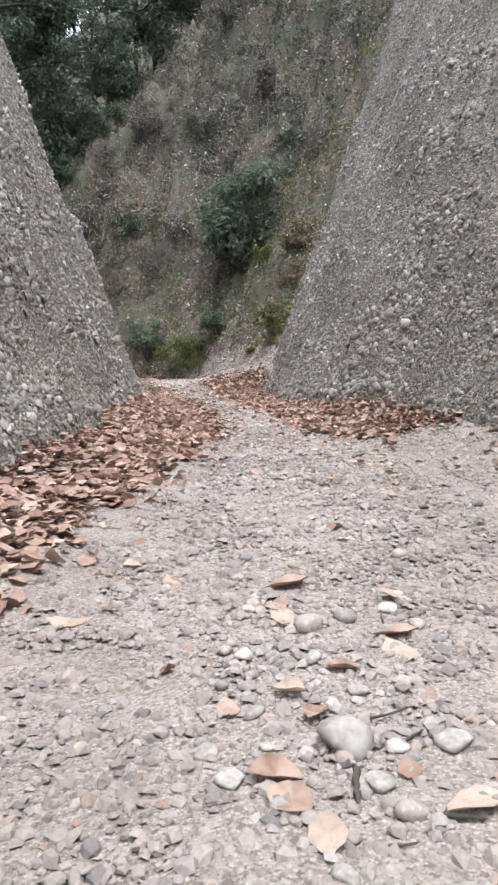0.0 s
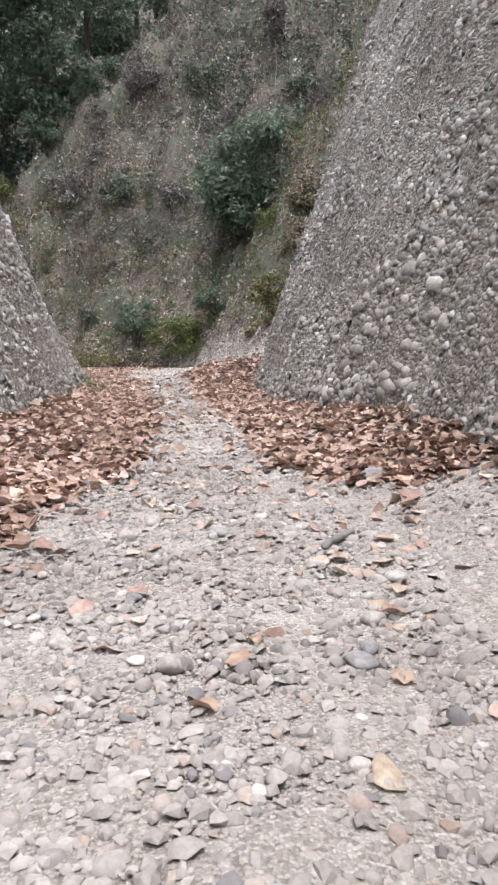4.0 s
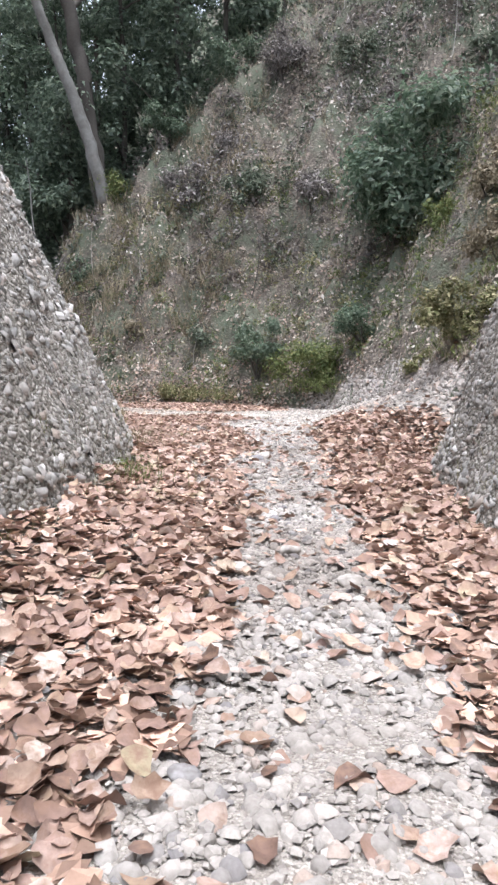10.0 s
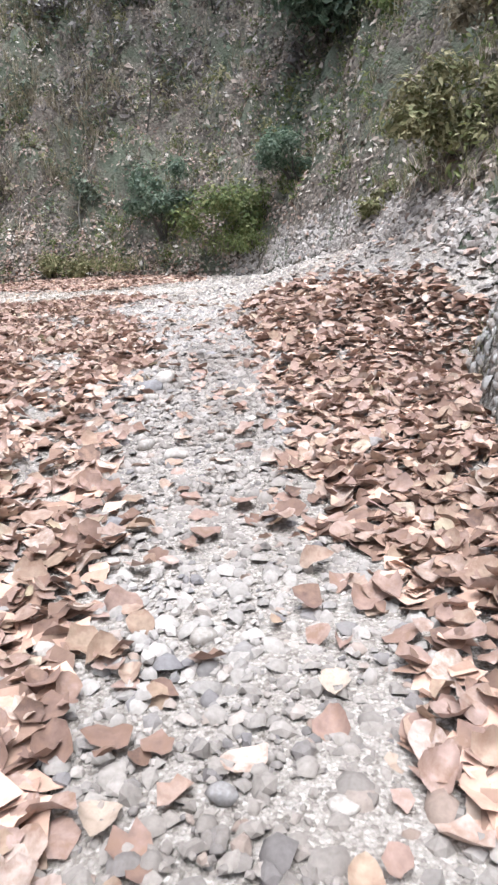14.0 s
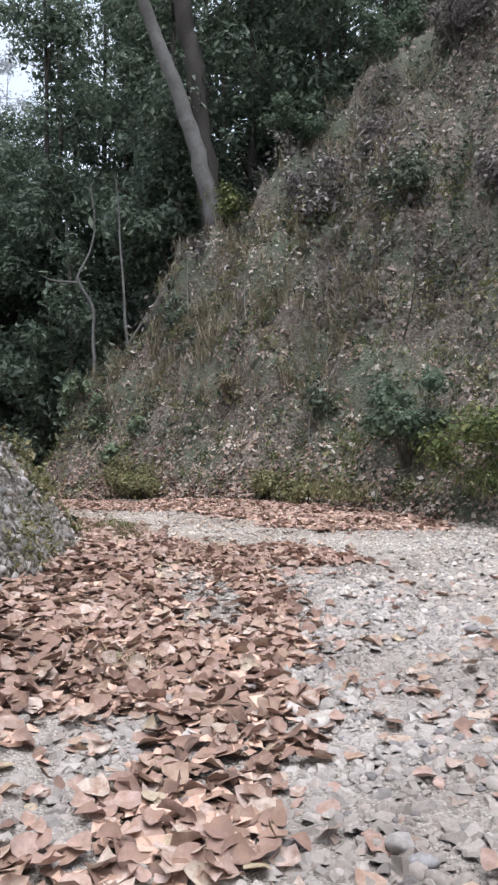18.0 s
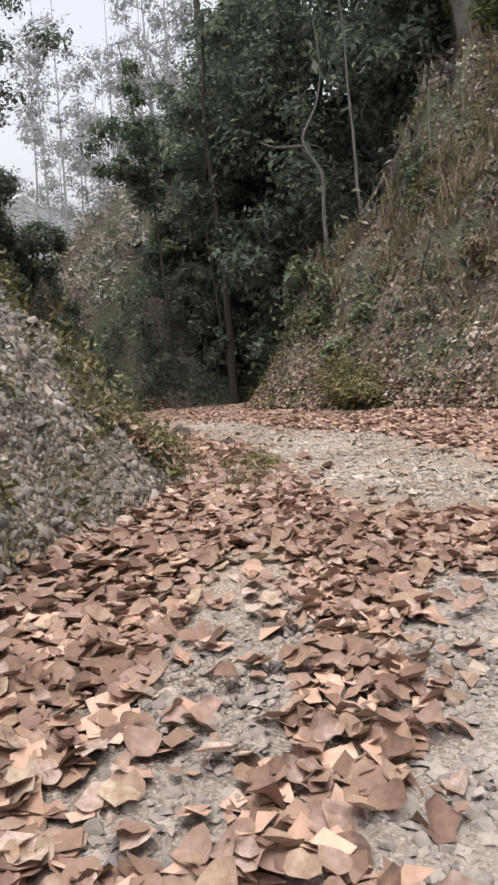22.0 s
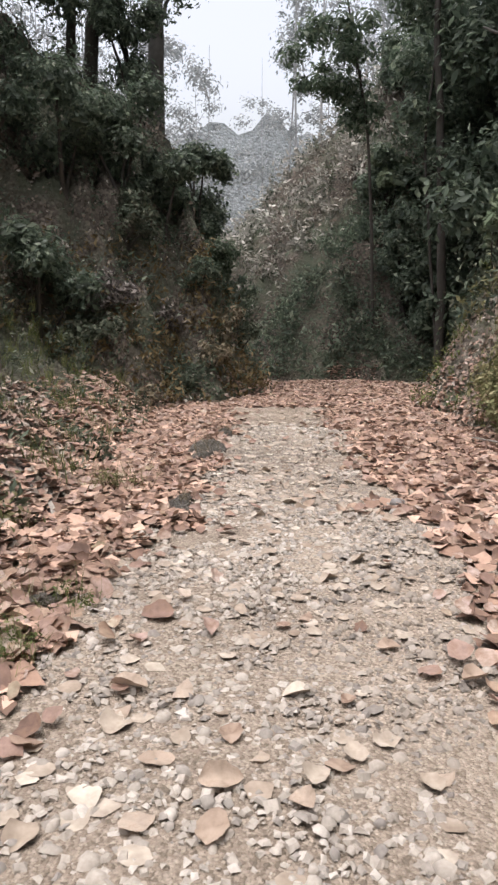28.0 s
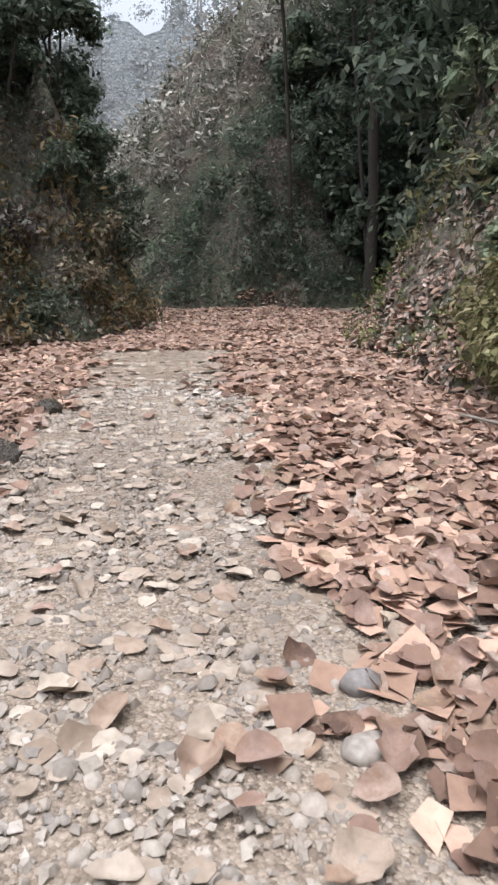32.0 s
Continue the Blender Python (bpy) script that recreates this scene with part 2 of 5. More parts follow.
# Scrub colour lightened so that it carries the haze on the far slope.
HAZESCRUB = island_material("hazed_scrub", [(0.0, (0.254, 0.254, 0.224)), (0.5, (0.404, 0.397, 0.351)), (1.0, (0.598, 0.576, 0.523))], 0.9, 12, patches=0.3, through_light=0.2)
# Aerial haze is mixed into the far trees' bark and twig colours.
HAZEBARK = island_material("hazed_far_bark", [(0.0, (0.33, 0.34, 0.35)), (1.0, (0.45, 0.46, 0.47))], 0.9, 12, per_object=True)
HAZETWIG = island_material("hazed_far_twig", [(0.0, (0.30, 0.33, 0.34)), (1.0, (0.48, 0.50, 0.51))], 0.9, 12, through_light=0.3)
# The pale blue-grey paints distance haze over the ridge woods.
RIDGE = earth_material("hazed_far_woods", [(0.0, (0.22, 0.25, 0.26)), (1.0, (0.33, 0.36, 0.38))], 2.5, 0.3, 0.05)
ROCK = earth_material("pale_rock", [(0.0, (0.20, 0.19, 0.17)), (1.0, (0.34, 0.32, 0.29))], 5, 0.05, 0.8)

# ---- the lie of the land ----
rng = np.random.default_rng(7)


def fbm(x, y, scale, seed=0.0, octaves=4):
    """Smooth rolling noise out of turned sines."""
    out, amp = np.zeros_like(x), 1.0
    for k in range(octaves):
        a = 1.3 + 2.1 * k + seed
        u = (x * math.cos(a) + y * math.sin(a)) / scale
        v = (-x * math.sin(a) + y * math.cos(a)) / scale
        out += amp * np.sin(u * 6.28 + 1.7 * np.sin(v * 4.1 + a)) * np.sin(v * 6.28 + 1.3 * np.sin(u * 3.7 + 2 * a))
        amp, scale = amp * 0.5, scale * 0.47
    return out


def inside(poly, x, y):
    """Signed distance into a closed outline, and the slope and foot offset carried by its nearest side."""
    best = np.full(x.shape, 1e9)
    grade = np.zeros(x.shape)
    odd = np.zeros(x.shape, bool)
    for (x0, y0, s0), (x1, y1, s1) in zip(poly, poly[1:] + poly[:1]):
        dx, dy = x1 - x0, y1 - y0
        t = np.clip(((x - x0) * dx + (y - y0) * dy) / (dx * dx + dy * dy), 0, 1)
        d = np.hypot(x - x0 - t * dx, y - y0 - t * dy)
        near = d < best
        best = np.where(near, d, best)
        grade = np.where(near, s0 + t * (s1 - s0), grade)
        cross = (y0 > y) != (y1 > y)
        odd ^= cross & (x < (x1 - x0) * (y - y0) / (y1 - y0 + 1e-12) + x0)
    return np.where(odd, best, -best), grade


CLIFF_LEFT = [(-2.3, -30, 2.6), (-2.2, 8, 2.7), (-2.3, 13, 2.8), (-2.4, 17, 2.8), (-2.85, 19.5, 2.35), (-3.78, 22, 2.05), (-5.45, 25.2, 1.85),
              (-7.0, 28.15, 1.65), (-7.5, 29.0, 1.35), (-8.6, 29.9, 1.0), (-10, 30.6, 0.75), (-12.5, 31.4, 0.6), (-15.5, 32.6, 0.7), (-18, 33.5, 1.0), (-22, 28, 1), (-40, 20, 1), (-40, -30, 1)]
CLIFF_RIGHT = [(4.2, -30, 2.4), (3.8, 2, 2.5), (3.0, 8.5, 2.6), (2.5, 11, 2.7), (2.0, 13, 2.7), (1.12, 17, 2.8), (0.58, 20, 2.9), (0.5, 21.4, 3.0),
               (0.75, 22.4, 2.8), (1.2, 23.2, 2.2), (3, 24.2, 1.8), (6, 25.5, 1.6), (15, 28, 1.5), (40, 32, 1.5), (40, -30, 1.5)]
HILL = [(40, 22, 0.8), (14, 22, 0.8), (5, 22.5, 0.8), (1.4, 22.8, 0.7), (0.55, 24.5, 0.8), (0.3, 26.5, 1.0), (0.05, 28.4, 1.3), (-0.45, 30.2, 1.6), (-1.1, 31.7, 1.5), (-2.2, 33.2, 1.5), (-4, 34.3, 1.5),
        (-8, 35.4, 1.42), (-11.6, 36.2, 1.42), (-15, 37.4, 1.36), (-17.3, 38.7, 1.32), (-18.1, 40.2, 1.42), (-18, 42.5, 1.5), (-17.8, 45, 1.3), (-19.3, 46.5, 1.2), (-21.5, 45, 1.2),
        (-23, 42.4, 1.4), (-25, 40.4, 1.6), (-27.5, 39, 1.5), (-30, 38.2, 1.3), (-33, 37.6, 1.2), (-38, 37.5, 1.0), (-48, 42, 0.9), (-70, 58, 0.8),
        (-120, 85, 0.7), (-120, 160, 1), (120, 160, 1), (120, 24, 1)]
BANK = [(-15, 28.5, 0.9), (-17.0, 31.6, 1.3), (-18.6, 33.9, 1.7), (-19.4, 35.3, 1.7), (-20.6, 36.5, 2.0), (-21.8, 37.3, 2.1), (-24, 37.6, 2.2), (-27, 36, 2.4), (-30, 33, 2.0),
        (-36, 27, 1.5), (-90, 22, 1), (-90, 0, 1), (-30, 10, 1), (-20, 20, 1)]


def ground_height(x, y):
    west = np.maximum(0, -x - 7.0)
    z = -0.1 * np.minimum(west, 19) * west / (west + 2.0)
    east = np.clip((y - 22.5) / 4.0, 0, 1)
    up = np.maximum(0, x + 2.4)
    z = z + east * 0.42 * up * up / (up + 0.7)
    z = z + 0.42 * np.exp(-((x - 1.0) / 0.75) ** 2 - ((y - 24.3) / 2.0) ** 2)
    for side, skirt in ((CLIFF_LEFT, 0.34), (CLIFF_RIGHT, np.interp(y, [13, 18], [0.42, 0.06]))):
        d, _ = inside(side, x, y)
        z = z + skirt * np.clip((d + 1.2) / 1.2, 0, 1) ** 1.6 * np.clip((27.0 - y) / 3, 0, 1)
    far = np.clip((np.hypot(x, y - 20) - 70) / 100, 0, 1)
    return z * (1 - far) + 0.03 * fbm(x, y, 3.1) * (1 - far)


def foot(d, grade, cap, after):
    """A slope with a soft foot that eases off towards a rounded top."""
    rise = grade * (np.sqrt((np.maximum(d, -2) + 0.0) ** 2 + 0.02) + np.maximum(d, -2)) / 2 + grade * np.minimum(d, 0)
    return np.where(rise < cap, rise, cap + (rise - cap) * after)


def cliff_left_height(x, y):
    d, s = inside(CLIFF_LEFT, x, y)
    return ground_height(x, y) + foot(d + 0.10 * fbm(x, y, 2.3, 1), s, 12.5, 0.15)


def cliff_right_height(x, y):
    d, s = inside(CLIFF_RIGHT, x, y)
    return ground_height(x, y) + foot(d + 0.10 * fbm(x, y, 2.1, 2), s, 15.0, 0.15)


def hill_height(x, y):
    d, s = inside(HILL, x, y)
    top = np.interp(x, [-60, -42, -36, -33, -30, -27, -23, -19, -14, -5, 10], [5, 3.5, 4.5, 6.5, 9.5, 13, 19, 24, 31, 36, 36])
    rise = foot(d + (0.6 * fbm(x, y, 6.5, 3) + 0.2 * fbm(x, y, 1.9, 7)) * np.clip(d / 1.5, 0.25, 1), s, top, 0.35)
    ledge = 0.14 * np.sin(2.0 * rise + 1.6 * fbm(x, y, 7.0, 11)) + 0.05 * np.sin(6.5 * rise + 2.5 * fbm(x, y, 2.6, 4))
    lumps = 0.13 * fbm(x, y, 1.15, 17, 2) + 0.06 * fbm(x, y, 0.55, 5, 2)
    return ground_height(x, y) + rise + (ledge + lumps * np.clip((60 - y) / 15, 0, 1)) * np.clip(rise / 1.5, 0, 1)


def bank_height(x, y):
    d, s = inside(BANK, x, y)
    return ground_height(x, y) + foot(d + (0.45 * fbm(x, y, 3.3, 4) + 0.12 * fbm(x, y, 1.1, 2)) * np.clip(d / 0.8, 0.2, 1), s, 6.6, 0.3)


PARTS = (ground_height, cliff_left_height, cliff_right_height, hill_height, bank_height)


def land(x, y):
    """The height of the land and which part of it is on top."""
    all_z = np.stack([f(x, y) for f in PARTS])
    return all_z.max(0), all_z.argmax(0)


def talus(x, y, z):
    """Where the gravel of the ramp lies over the foot of the hill."""
    top = np.interp(x, [-3.2, -2.6, -1.3, -0.5, 0.1, 1.0, 1.7], [0.0, 0.5, 1.05, 1.38, 1.5, 1.3, 1.1]) + 0.12 * fbm(x, y, 0.9, 5)
    return (x > -3.2) & (x < 1.7) & (y > 22.5) & (y < 34) & (z < top)


def slope_normal(f, x, y, e=0.08):
    gx = (f(x + e, y) - f(x - e, y)) / (2 * e)
    gy = (f(x, y + e) - f(x, y - e)) / (2 * e)
    n = np.stack([-gx, -gy, np.ones_like(gx)], -1)
    return n / np.linalg.norm(n, axis=-1, keepdims=True)


# ---- mesh helpers ----
def mesh_of(name, verts, faces, mat, smooth=True):
    """A mesh from arrays: faces all of one size."""
    verts, faces = np.asarray(verts, np.float32), np.asarray(faces, np.int32)
    me = bpy.data.meshes.new(name)
    k = faces.shape[1]
    me.vertices.add(len(verts))
    me.vertices.foreach_set("co", verts.ravel())
    me.loops.add(faces.size)
    me.loops.foreach_set("vertex_index", faces.ravel())
    me.polygons.add(len(faces))
    me.polygons.foreach_set("loop_start", np.arange(0, faces.size, k, dtype=np.int32))
    me.polygons.foreach_set("use_smooth", np.full(len(faces), smooth))
    me.update(calc_edges=True)
    me.validate()
    me.materials.append(mat)
    return me


def terrain(name, f, xs, ys, mat, keep=None, label="", category=""):
    gx, gy = np.meshgrid(xs, ys)
    z = f(gx, gy)
    nx, ny = len(xs), len(ys)
    i = np.arange(nx * ny).reshape(ny, nx)
    quads = np.stack([i[:-1, :-1], i[:-1, 1:], i[1:, 1:], i[1:, :-1]], -1).reshape(-1, 4)
    if keep is not None:
        ok = keep(gx, gy, z).ravel()
        quads = quads[ok[quads].any(1)]
        used = np.unique(quads)
        remap = np.zeros(nx * ny, np.int32)
        remap[used] = np.arange(len(used))
        quads = remap[quads]
    else:
        used = np.arange(nx * ny)
    verts = np.stack([gx.ravel(), gy.ravel(), z.ravel()], -1)[used]
    return tagged(new(name, mesh_of(name, verts, quads, mat)), label, category, kind="structure")


def turned(n_dir, spin):
    """Frames whose z axis is n_dir, turned by spin about it."""
    n = n_dir / np.linalg.norm(n_dir, axis=-1, keepdims=True)
    ref = np.where(np.abs(n[:, 2:3]) > 0.9, np.array([[1.0, 0, 0]]), np.array([[0, 0, 1.0]]))
    u = np.cross(ref, n)
    u /= np.linalg.norm(u, axis=-1, keepdims=True)
    v = np.cross(n, u)
    c, s = np.cos(spin)[:, None], np.sin(spin)[:, None]
    return np.stack([c * u + s * v, c * v - s * u, n], -1)


def strewn(tv, tf, places, frames, sizes):
    """Many copies of a small template as vertices and faces; tv may hold several shapes, picked by turns."""
    tv = np.asarray(tv)
    if tv.ndim == 2:
        tv = tv[None]
    count = len(places)
    shape = tv[np.arange(count) % len(tv)] * sizes[:, None, :]
    verts = np.einsum("nij,nkj->nki", frames, shape) + places[:, None, :]
    k = tv.shape[1]
    faces = (np.asarray(tf)[None] + (np.arange(count) * k)[:, None, None]).reshape(-1, len(tf[0]))
    return verts.reshape(-1, 3), faces


def pebble_shapes(kinds=12, seed=3, jag=0.22):
    """Rounded stone caps: a top, a ring and a wider ring that is sunk in."""
    r = np.random.default_rng(seed)
    a = np.arange(5) * 2 * np.pi / 5
    shapes = []
    for _ in range(kinds):
        top = [[0, 0, 0.8]]
        ring = np.stack([0.7 * np.cos(a), 0.7 * np.sin(a), np.full(5, 0.55)], -1)
        low = np.stack([np.cos(a + 0.6), np.sin(a + 0.6), np.full(5, -0.12)], -1)
        v = np.concatenate([top, ring, low])
        shapes.append(v * (1 + r.uniform(-jag, jag, v.shape)))
    faces = [(0, 1 + i, 1 + (i + 1) % 5) for i in range(5)]
    for i in range(5):
        j = (i + 1) % 5
        faces += [(1 + i, 6 + i, 1 + j), (6 + i, 6 + j, 1 + j)]
    return np.array(shapes), faces


PEB_V, PEB_F = pebble_shapes()


def chip_shapes(kinds=16, seed=8, jag=0.24):
    """Blocky little stones: a tilted top and four sunk corners."""
    r = np.random.default_rng(seed)
    out = []
    for _ in range(kinds):
        t = np.array([[0.55, 0.5, 0.6], [-0.55, 0.5, 0.6], [-0.55, -0.5, 0.6], [0.55, -0.5, 0.6]])
        low = np.array([[1.0, 0.85, -0.15], [-1.0, 0.85, -0.15], [-1.0, -0.85, -0.15], [1.0, -0.85, -0.15]])
        t[:, 2] += 0.35 * (r.uniform(-1, 1) * t[:, 0] + r.uniform(-1, 1) * t[:, 1]) / 0.55
        t[:, :2] *= r.uniform(0.6, 1.25)
        v = np.concatenate([t, low])
        out.append(v * (1 + r.uniform(-jag, jag, v.shape)))
    f = [(0, 1, 2), (0, 2, 3)]
    for i in range(4):
        j = (i + 1) % 4
        f += [(i, 4 + i, j), (4 + i, 4 + j, j)]
    return np.array(out), f


CHIP_V, CHIP_F = chip_shapes()


def leaf_shapes(kinds=14, seed=5, curl=0.25):
    """Broad dead leaves: a keel, two curled halves and a wavy rim."""
    r = np.random.default_rng(seed)
    out = []
    for _ in range(kinds):
        y = np.array([-0.5, -0.32, -0.02, 0.27, 0.5])
        w = np.array([0.09, 0.35, 0.45, 0.31, 0.03]) * r.uniform(0.85, 1.15, 5)
        bend = r.uniform(-1.0, 1.0)
        keel = np.stack([np.zeros(5), y, bend * (y * y) * 0.6], -1)
        lift = r.uniform(-0.2, 1.0, 2)[:, None] * curl + r.uniform(-0.06, 0.06, (2, 5))
        rim = np.array([0.2, 0.8, 1, 0.8, 0.2])
        l = keel + np.stack([-w, r.uniform(-0.06, 0.06, 5), lift[0] * rim], -1)
        g = keel + np.stack([w, r.uniform(-0.06, 0.06, 5), lift[1] * rim], -1)
        out.append(np.concatenate([keel, l, g]))
    faces = []
    for i in range(4):
        faces += [(i, i + 1, 6 + i, 5 + i), (i + 1, i, 10 + i, 11 + i)]
    return np.array(out), faces


def broad_leaf_shapes(kinds=18, seed=21):
    """Large dead leaves, lobed or entire, folded along the midrib, bent and ruffled."""
    r = np.random.default_rng(seed)
    y = np.array([-0.5, -0.36, -0.14, 0.1, 0.32, 0.52])
    entire = np.array([0.10, 0.33, 0.42, 0.40, 0.28, 0.03])
    lobed = np.array([0.07, 0.42, 0.29, 0.48, 0.22, 0.01])
    rim_rise = np.array([0.3, 0.8, 1.0, 1.0, 0.7, 0.1])
    out = []
    for k in range(kinds):
        mix = r.uniform(0.0, 0.25) if k % 5 else r.uniform(0.4, 0.8)
        w = entire * (1 - mix) + lobed * mix
        bend, cup = r.uniform(-1.0, 1.6), r.uniform(-0.25, 0.75)
        keel = np.stack([0.05 * np.sin(5 * y + k), y, bend * y * y * 0.7 + 0.025 * np.sin(11 * y + 2 * k)], -1)
        rows = [keel]
        for side in (-1, 1):
            ww = w * r.uniform(0.82, 1.15, 6)
            cup_side = cup + r.uniform(-0.25, 0.35)
            wave = 0.075 * np.sin(r.uniform(8, 14) * y + r.uniform(0, 6.3)) * rim_rise
            for q in (0.55, 1.0):
                z = cup_side * ww * q * q * rim_rise + wave * q
                rows.append(keel + np.stack([side * ww * q * (1 - 0.12 * abs(cup_side)), 0.05 * mix * q * np.sign(np.sin(20 * y)), z], -1))
        out.append(np.concatenate(rows))
    faces = []
    for i in range(5):
        faces += [(i, i + 1, 7 + i, 6 + i), (6 + i, 7 + i, 13 + i, 12 + i), (i + 1, i, 18 + i, 19 + i), (19 + i, 18 + i, 24 + i, 25 + i)]
    return np.array(out), faces


BROAD_V, BROAD_F = broad_leaf_shapes()
LEAF_V, LEAF_F = leaf_shapes()


# ---- the large structure ----
def span(a, b, step):
    return np.arange(a, b + step / 2, step)


gx_ground = np.concatenate([[-900, -400, -200, -120, -80], span(-50, 16, 0.33), [24, 40, 80, 150, 400, 900]])
gy_ground = np.concatenate([[-900, -300, -100, -40, -15], span(-6, 52, 0.33), [60, 80, 120, 200, 400, 900]])
ground = terrain("ground", ground_height, gx_ground, gy_ground, GRAVEL, label="pale gravel track with washed-out stones between cliffs", category="gravel track")


def stands_out(f):
    return lambda x, y, z: z > ground_height(x, y) - 0.5


cliff_left = terrain("cliff_left", cliff_left_height, span(-14, -1.2, 0.16), span(-8, 33, 0.16), CLAY, stands_out(cliff_left_height),
                     "grey-brown conglomerate cliff studded with rounded cobbles", "cliff")
cliff_right = terrain("cliff_right", cliff_right_height, span(-0.6, 12, 0.16), span(-8, 30, 0.16), CLAY, stands_out(cliff_right_height),
                      "steep grey conglomerate cliff of packed rounded cobbles", "cliff")
hill = terrain("hillside", hill_height, np.concatenate([span(-110, -46, 2), span(-45, -20.1, 0.35), span(-20, 6, 0.2), span(6.2, 24, 0.35), span(26, 60, 3)]),
               np.concatenate([span(20.5, 28.3, 0.35), span(28.5, 46, 0.2), span(46.2, 62, 0.35), span(64, 150, 3)]), SOIL, stands_out(hill_height),
               "steep brown hillside under dry grass and fallen leaves", "hillside")
bank = terrain("roadside_bank", bank_height, np.concatenate([span(-80, -46, 2), span(-45, -12, 0.25)]), np.concatenate([span(0, 22, 2), span(23, 46, 0.25)]), SOIL,
               stands_out(bank_height), "dark overgrown earth bank beside the road", "bank")


# ---- scatter ----
def stuff(name, verts, faces, mat, label, category, parent=None, smooth=True):
    ob = new(name, mesh_of(name, verts, faces, mat, smooth))
    tagged(ob, label, category if parent is None else "", kind="stuff")
    if parent is not None:
        ob.parent = parent
    return ob


def in_poly(poly, x, y):
    odd = np.zeros(x.shape, bool)
    for (x0, y0), (x1, y1) in zip(poly, poly[1:] + poly[:1]):
        cross = (y0 > y) != (y1 > y)
        odd ^= cross & (x < (x1 - x0) * (y - y0) / (y1 - y0 + 1e-12) + x0)
    return odd


LEAFY = [
    [(-1.4, 3.3), (-1.3, 5), (-1.1, 7.2), (-0.65, 10), (-0.5, 12.5), (-0.7, 15), (-1.1, 17.5), (-1.4, 19.2), (-2.2, 20.2), (-2.9, 21.6), (-3.3, 23.2), (-4.3, 23), (-3.1, 19), (-2.7, 16), (-2.7, 4), (-2.2, 3)],
    [(3.3, 9.6), (1.9, 10.5), (1.3, 11.2), (0.95, 11.9), (0.6, 14.5), (0.0, 17), (-0.3, 18.8), (-0.7, 20.8), (-0.92, 22.6), (-1.55, 25.4), (-1.5, 27.0), (-0.7, 26.0), (0.2, 24.6), (0.8, 23), (0.7, 20), (1.6, 17), (2.3, 12.7)],
    [(-3.2, 22.4), (-2.35, 22.6), (-2.25, 23.4), (-2.55, 24.5), (-2.75, 25.0), (-3.25, 26.4), (-3.7, 27.1), (-4.1, 27.8), (-4.55, 28.4), (-4.3, 28.8), (-3.7, 29.2), (-4.7, 30), (-5.4, 29.5), (-5.9, 29.35), (-6.7, 29.6), (-7.9, 30.4), (-8.1, 28.9), (-6.4, 25.9), (-5.0, 22.8)],
    [(-5.0, 31.35), (-6, 31.72), (-7.4, 32.38), (-9.1, 33.0), (-11, 33.85), (-13.5, 34.9), (-15.6, 35.7), (-20, 38.2), (-25, 39.5), (-25, 42), (-20, 41), (-17.3, 39), (-11.6, 36.6), (-8, 35.8), (-4.2, 34.6), (-3.2, 33)],
    [(-17.3, 34.7), (-16.6, 36.6), (-20, 38.4), (-25, 39.7), (-27, 38.6), (-25, 36.9), (-20.8, 36.1)],
    [(-7.1, 30), (-8.4, 30.7), (-9.3, 31.4), (-11.2, 32.2), (-15.6, 34.2), (-19.2, 35.3), (-18, 31.9), (-12, 29.3), (-8, 29.2)],
]
BARE = [[(-2.75, 22.9), (-3.3, 22.9), (-3.85, 23.7), (-3.6, 24.2), (-3.2, 24.3), (-2.95, 23.5)],
        [(-3.85, 25.9), (-4.26, 26.28), (-4.75, 26.8), (-5.5, 27.7), (-5.7, 28.2), (-5.25, 28.35), (-5.0, 28.05), (-4.25, 27.25), (-3.9, 26.75), (-3.65, 26.15)]]
THIN = [[(-1.35, 19), (-1.6, 20), (-2.1, 22), (-2.45, 23.4), (-3.3, 24.5), (-4, 23), (-3, 20)]]


def leafy(x, y):
    wx, wy = x + 0.16 * fbm(x, y, 1.1, 6), y + 0.16 * fbm(x, y, 1.3, 8)
    hit = np.zeros(x.shape, bool)
    for p in LEAFY:
        hit |= in_poly(p, wx, wy)
    for p in THIN:
        hit |= in_poly(p, wx, wy) & (fbm(x, y, 0.6, 9) > 0.25)
    for p in BARE:
        hit &= ~in_poly(p, x, y) | (fbm(x, y, 0.37, 3) > 0.8)
    return hit


def random_in(x0, x1, y0, y1, count):
    return rng.uniform(x0, x1, count), rng.uniform(y0, y1, count)


def near_walk(x, y):
    """How far a place lies from the line walked, as drawn on the plan."""
    line = [(0, 0), (0.95, 5.5), (0.5, 10.5), (-0.3, 15.5), (-0.7, 19), (-1.6, 23.5), (-3.5, 28), (-4.3, 30), (-7.7, 32), (-12, 34.2)]
    best = np.full(x.shape, 1e9)
    for (x0, y0), (x1, y1) in zip(line, line[1:]):
        dx, dy = x1 - x0, y1 - y0
        t = np.clip(((x - x0) * dx + (y - y0) * dy) / (dx * dx + dy * dy), 0, 1)
        best = np.minimum(best, np.hypot(x - x0 - t * dx, y - y0 - t * dy))
    return best


def uneven(n, lean):
    v = np.stack([rng.normal(0, lean, n), rng.normal(0, lean, n), np.ones(n)], -1)
    return v / np.linalg.norm(v, axis=-1, keepdims=True)


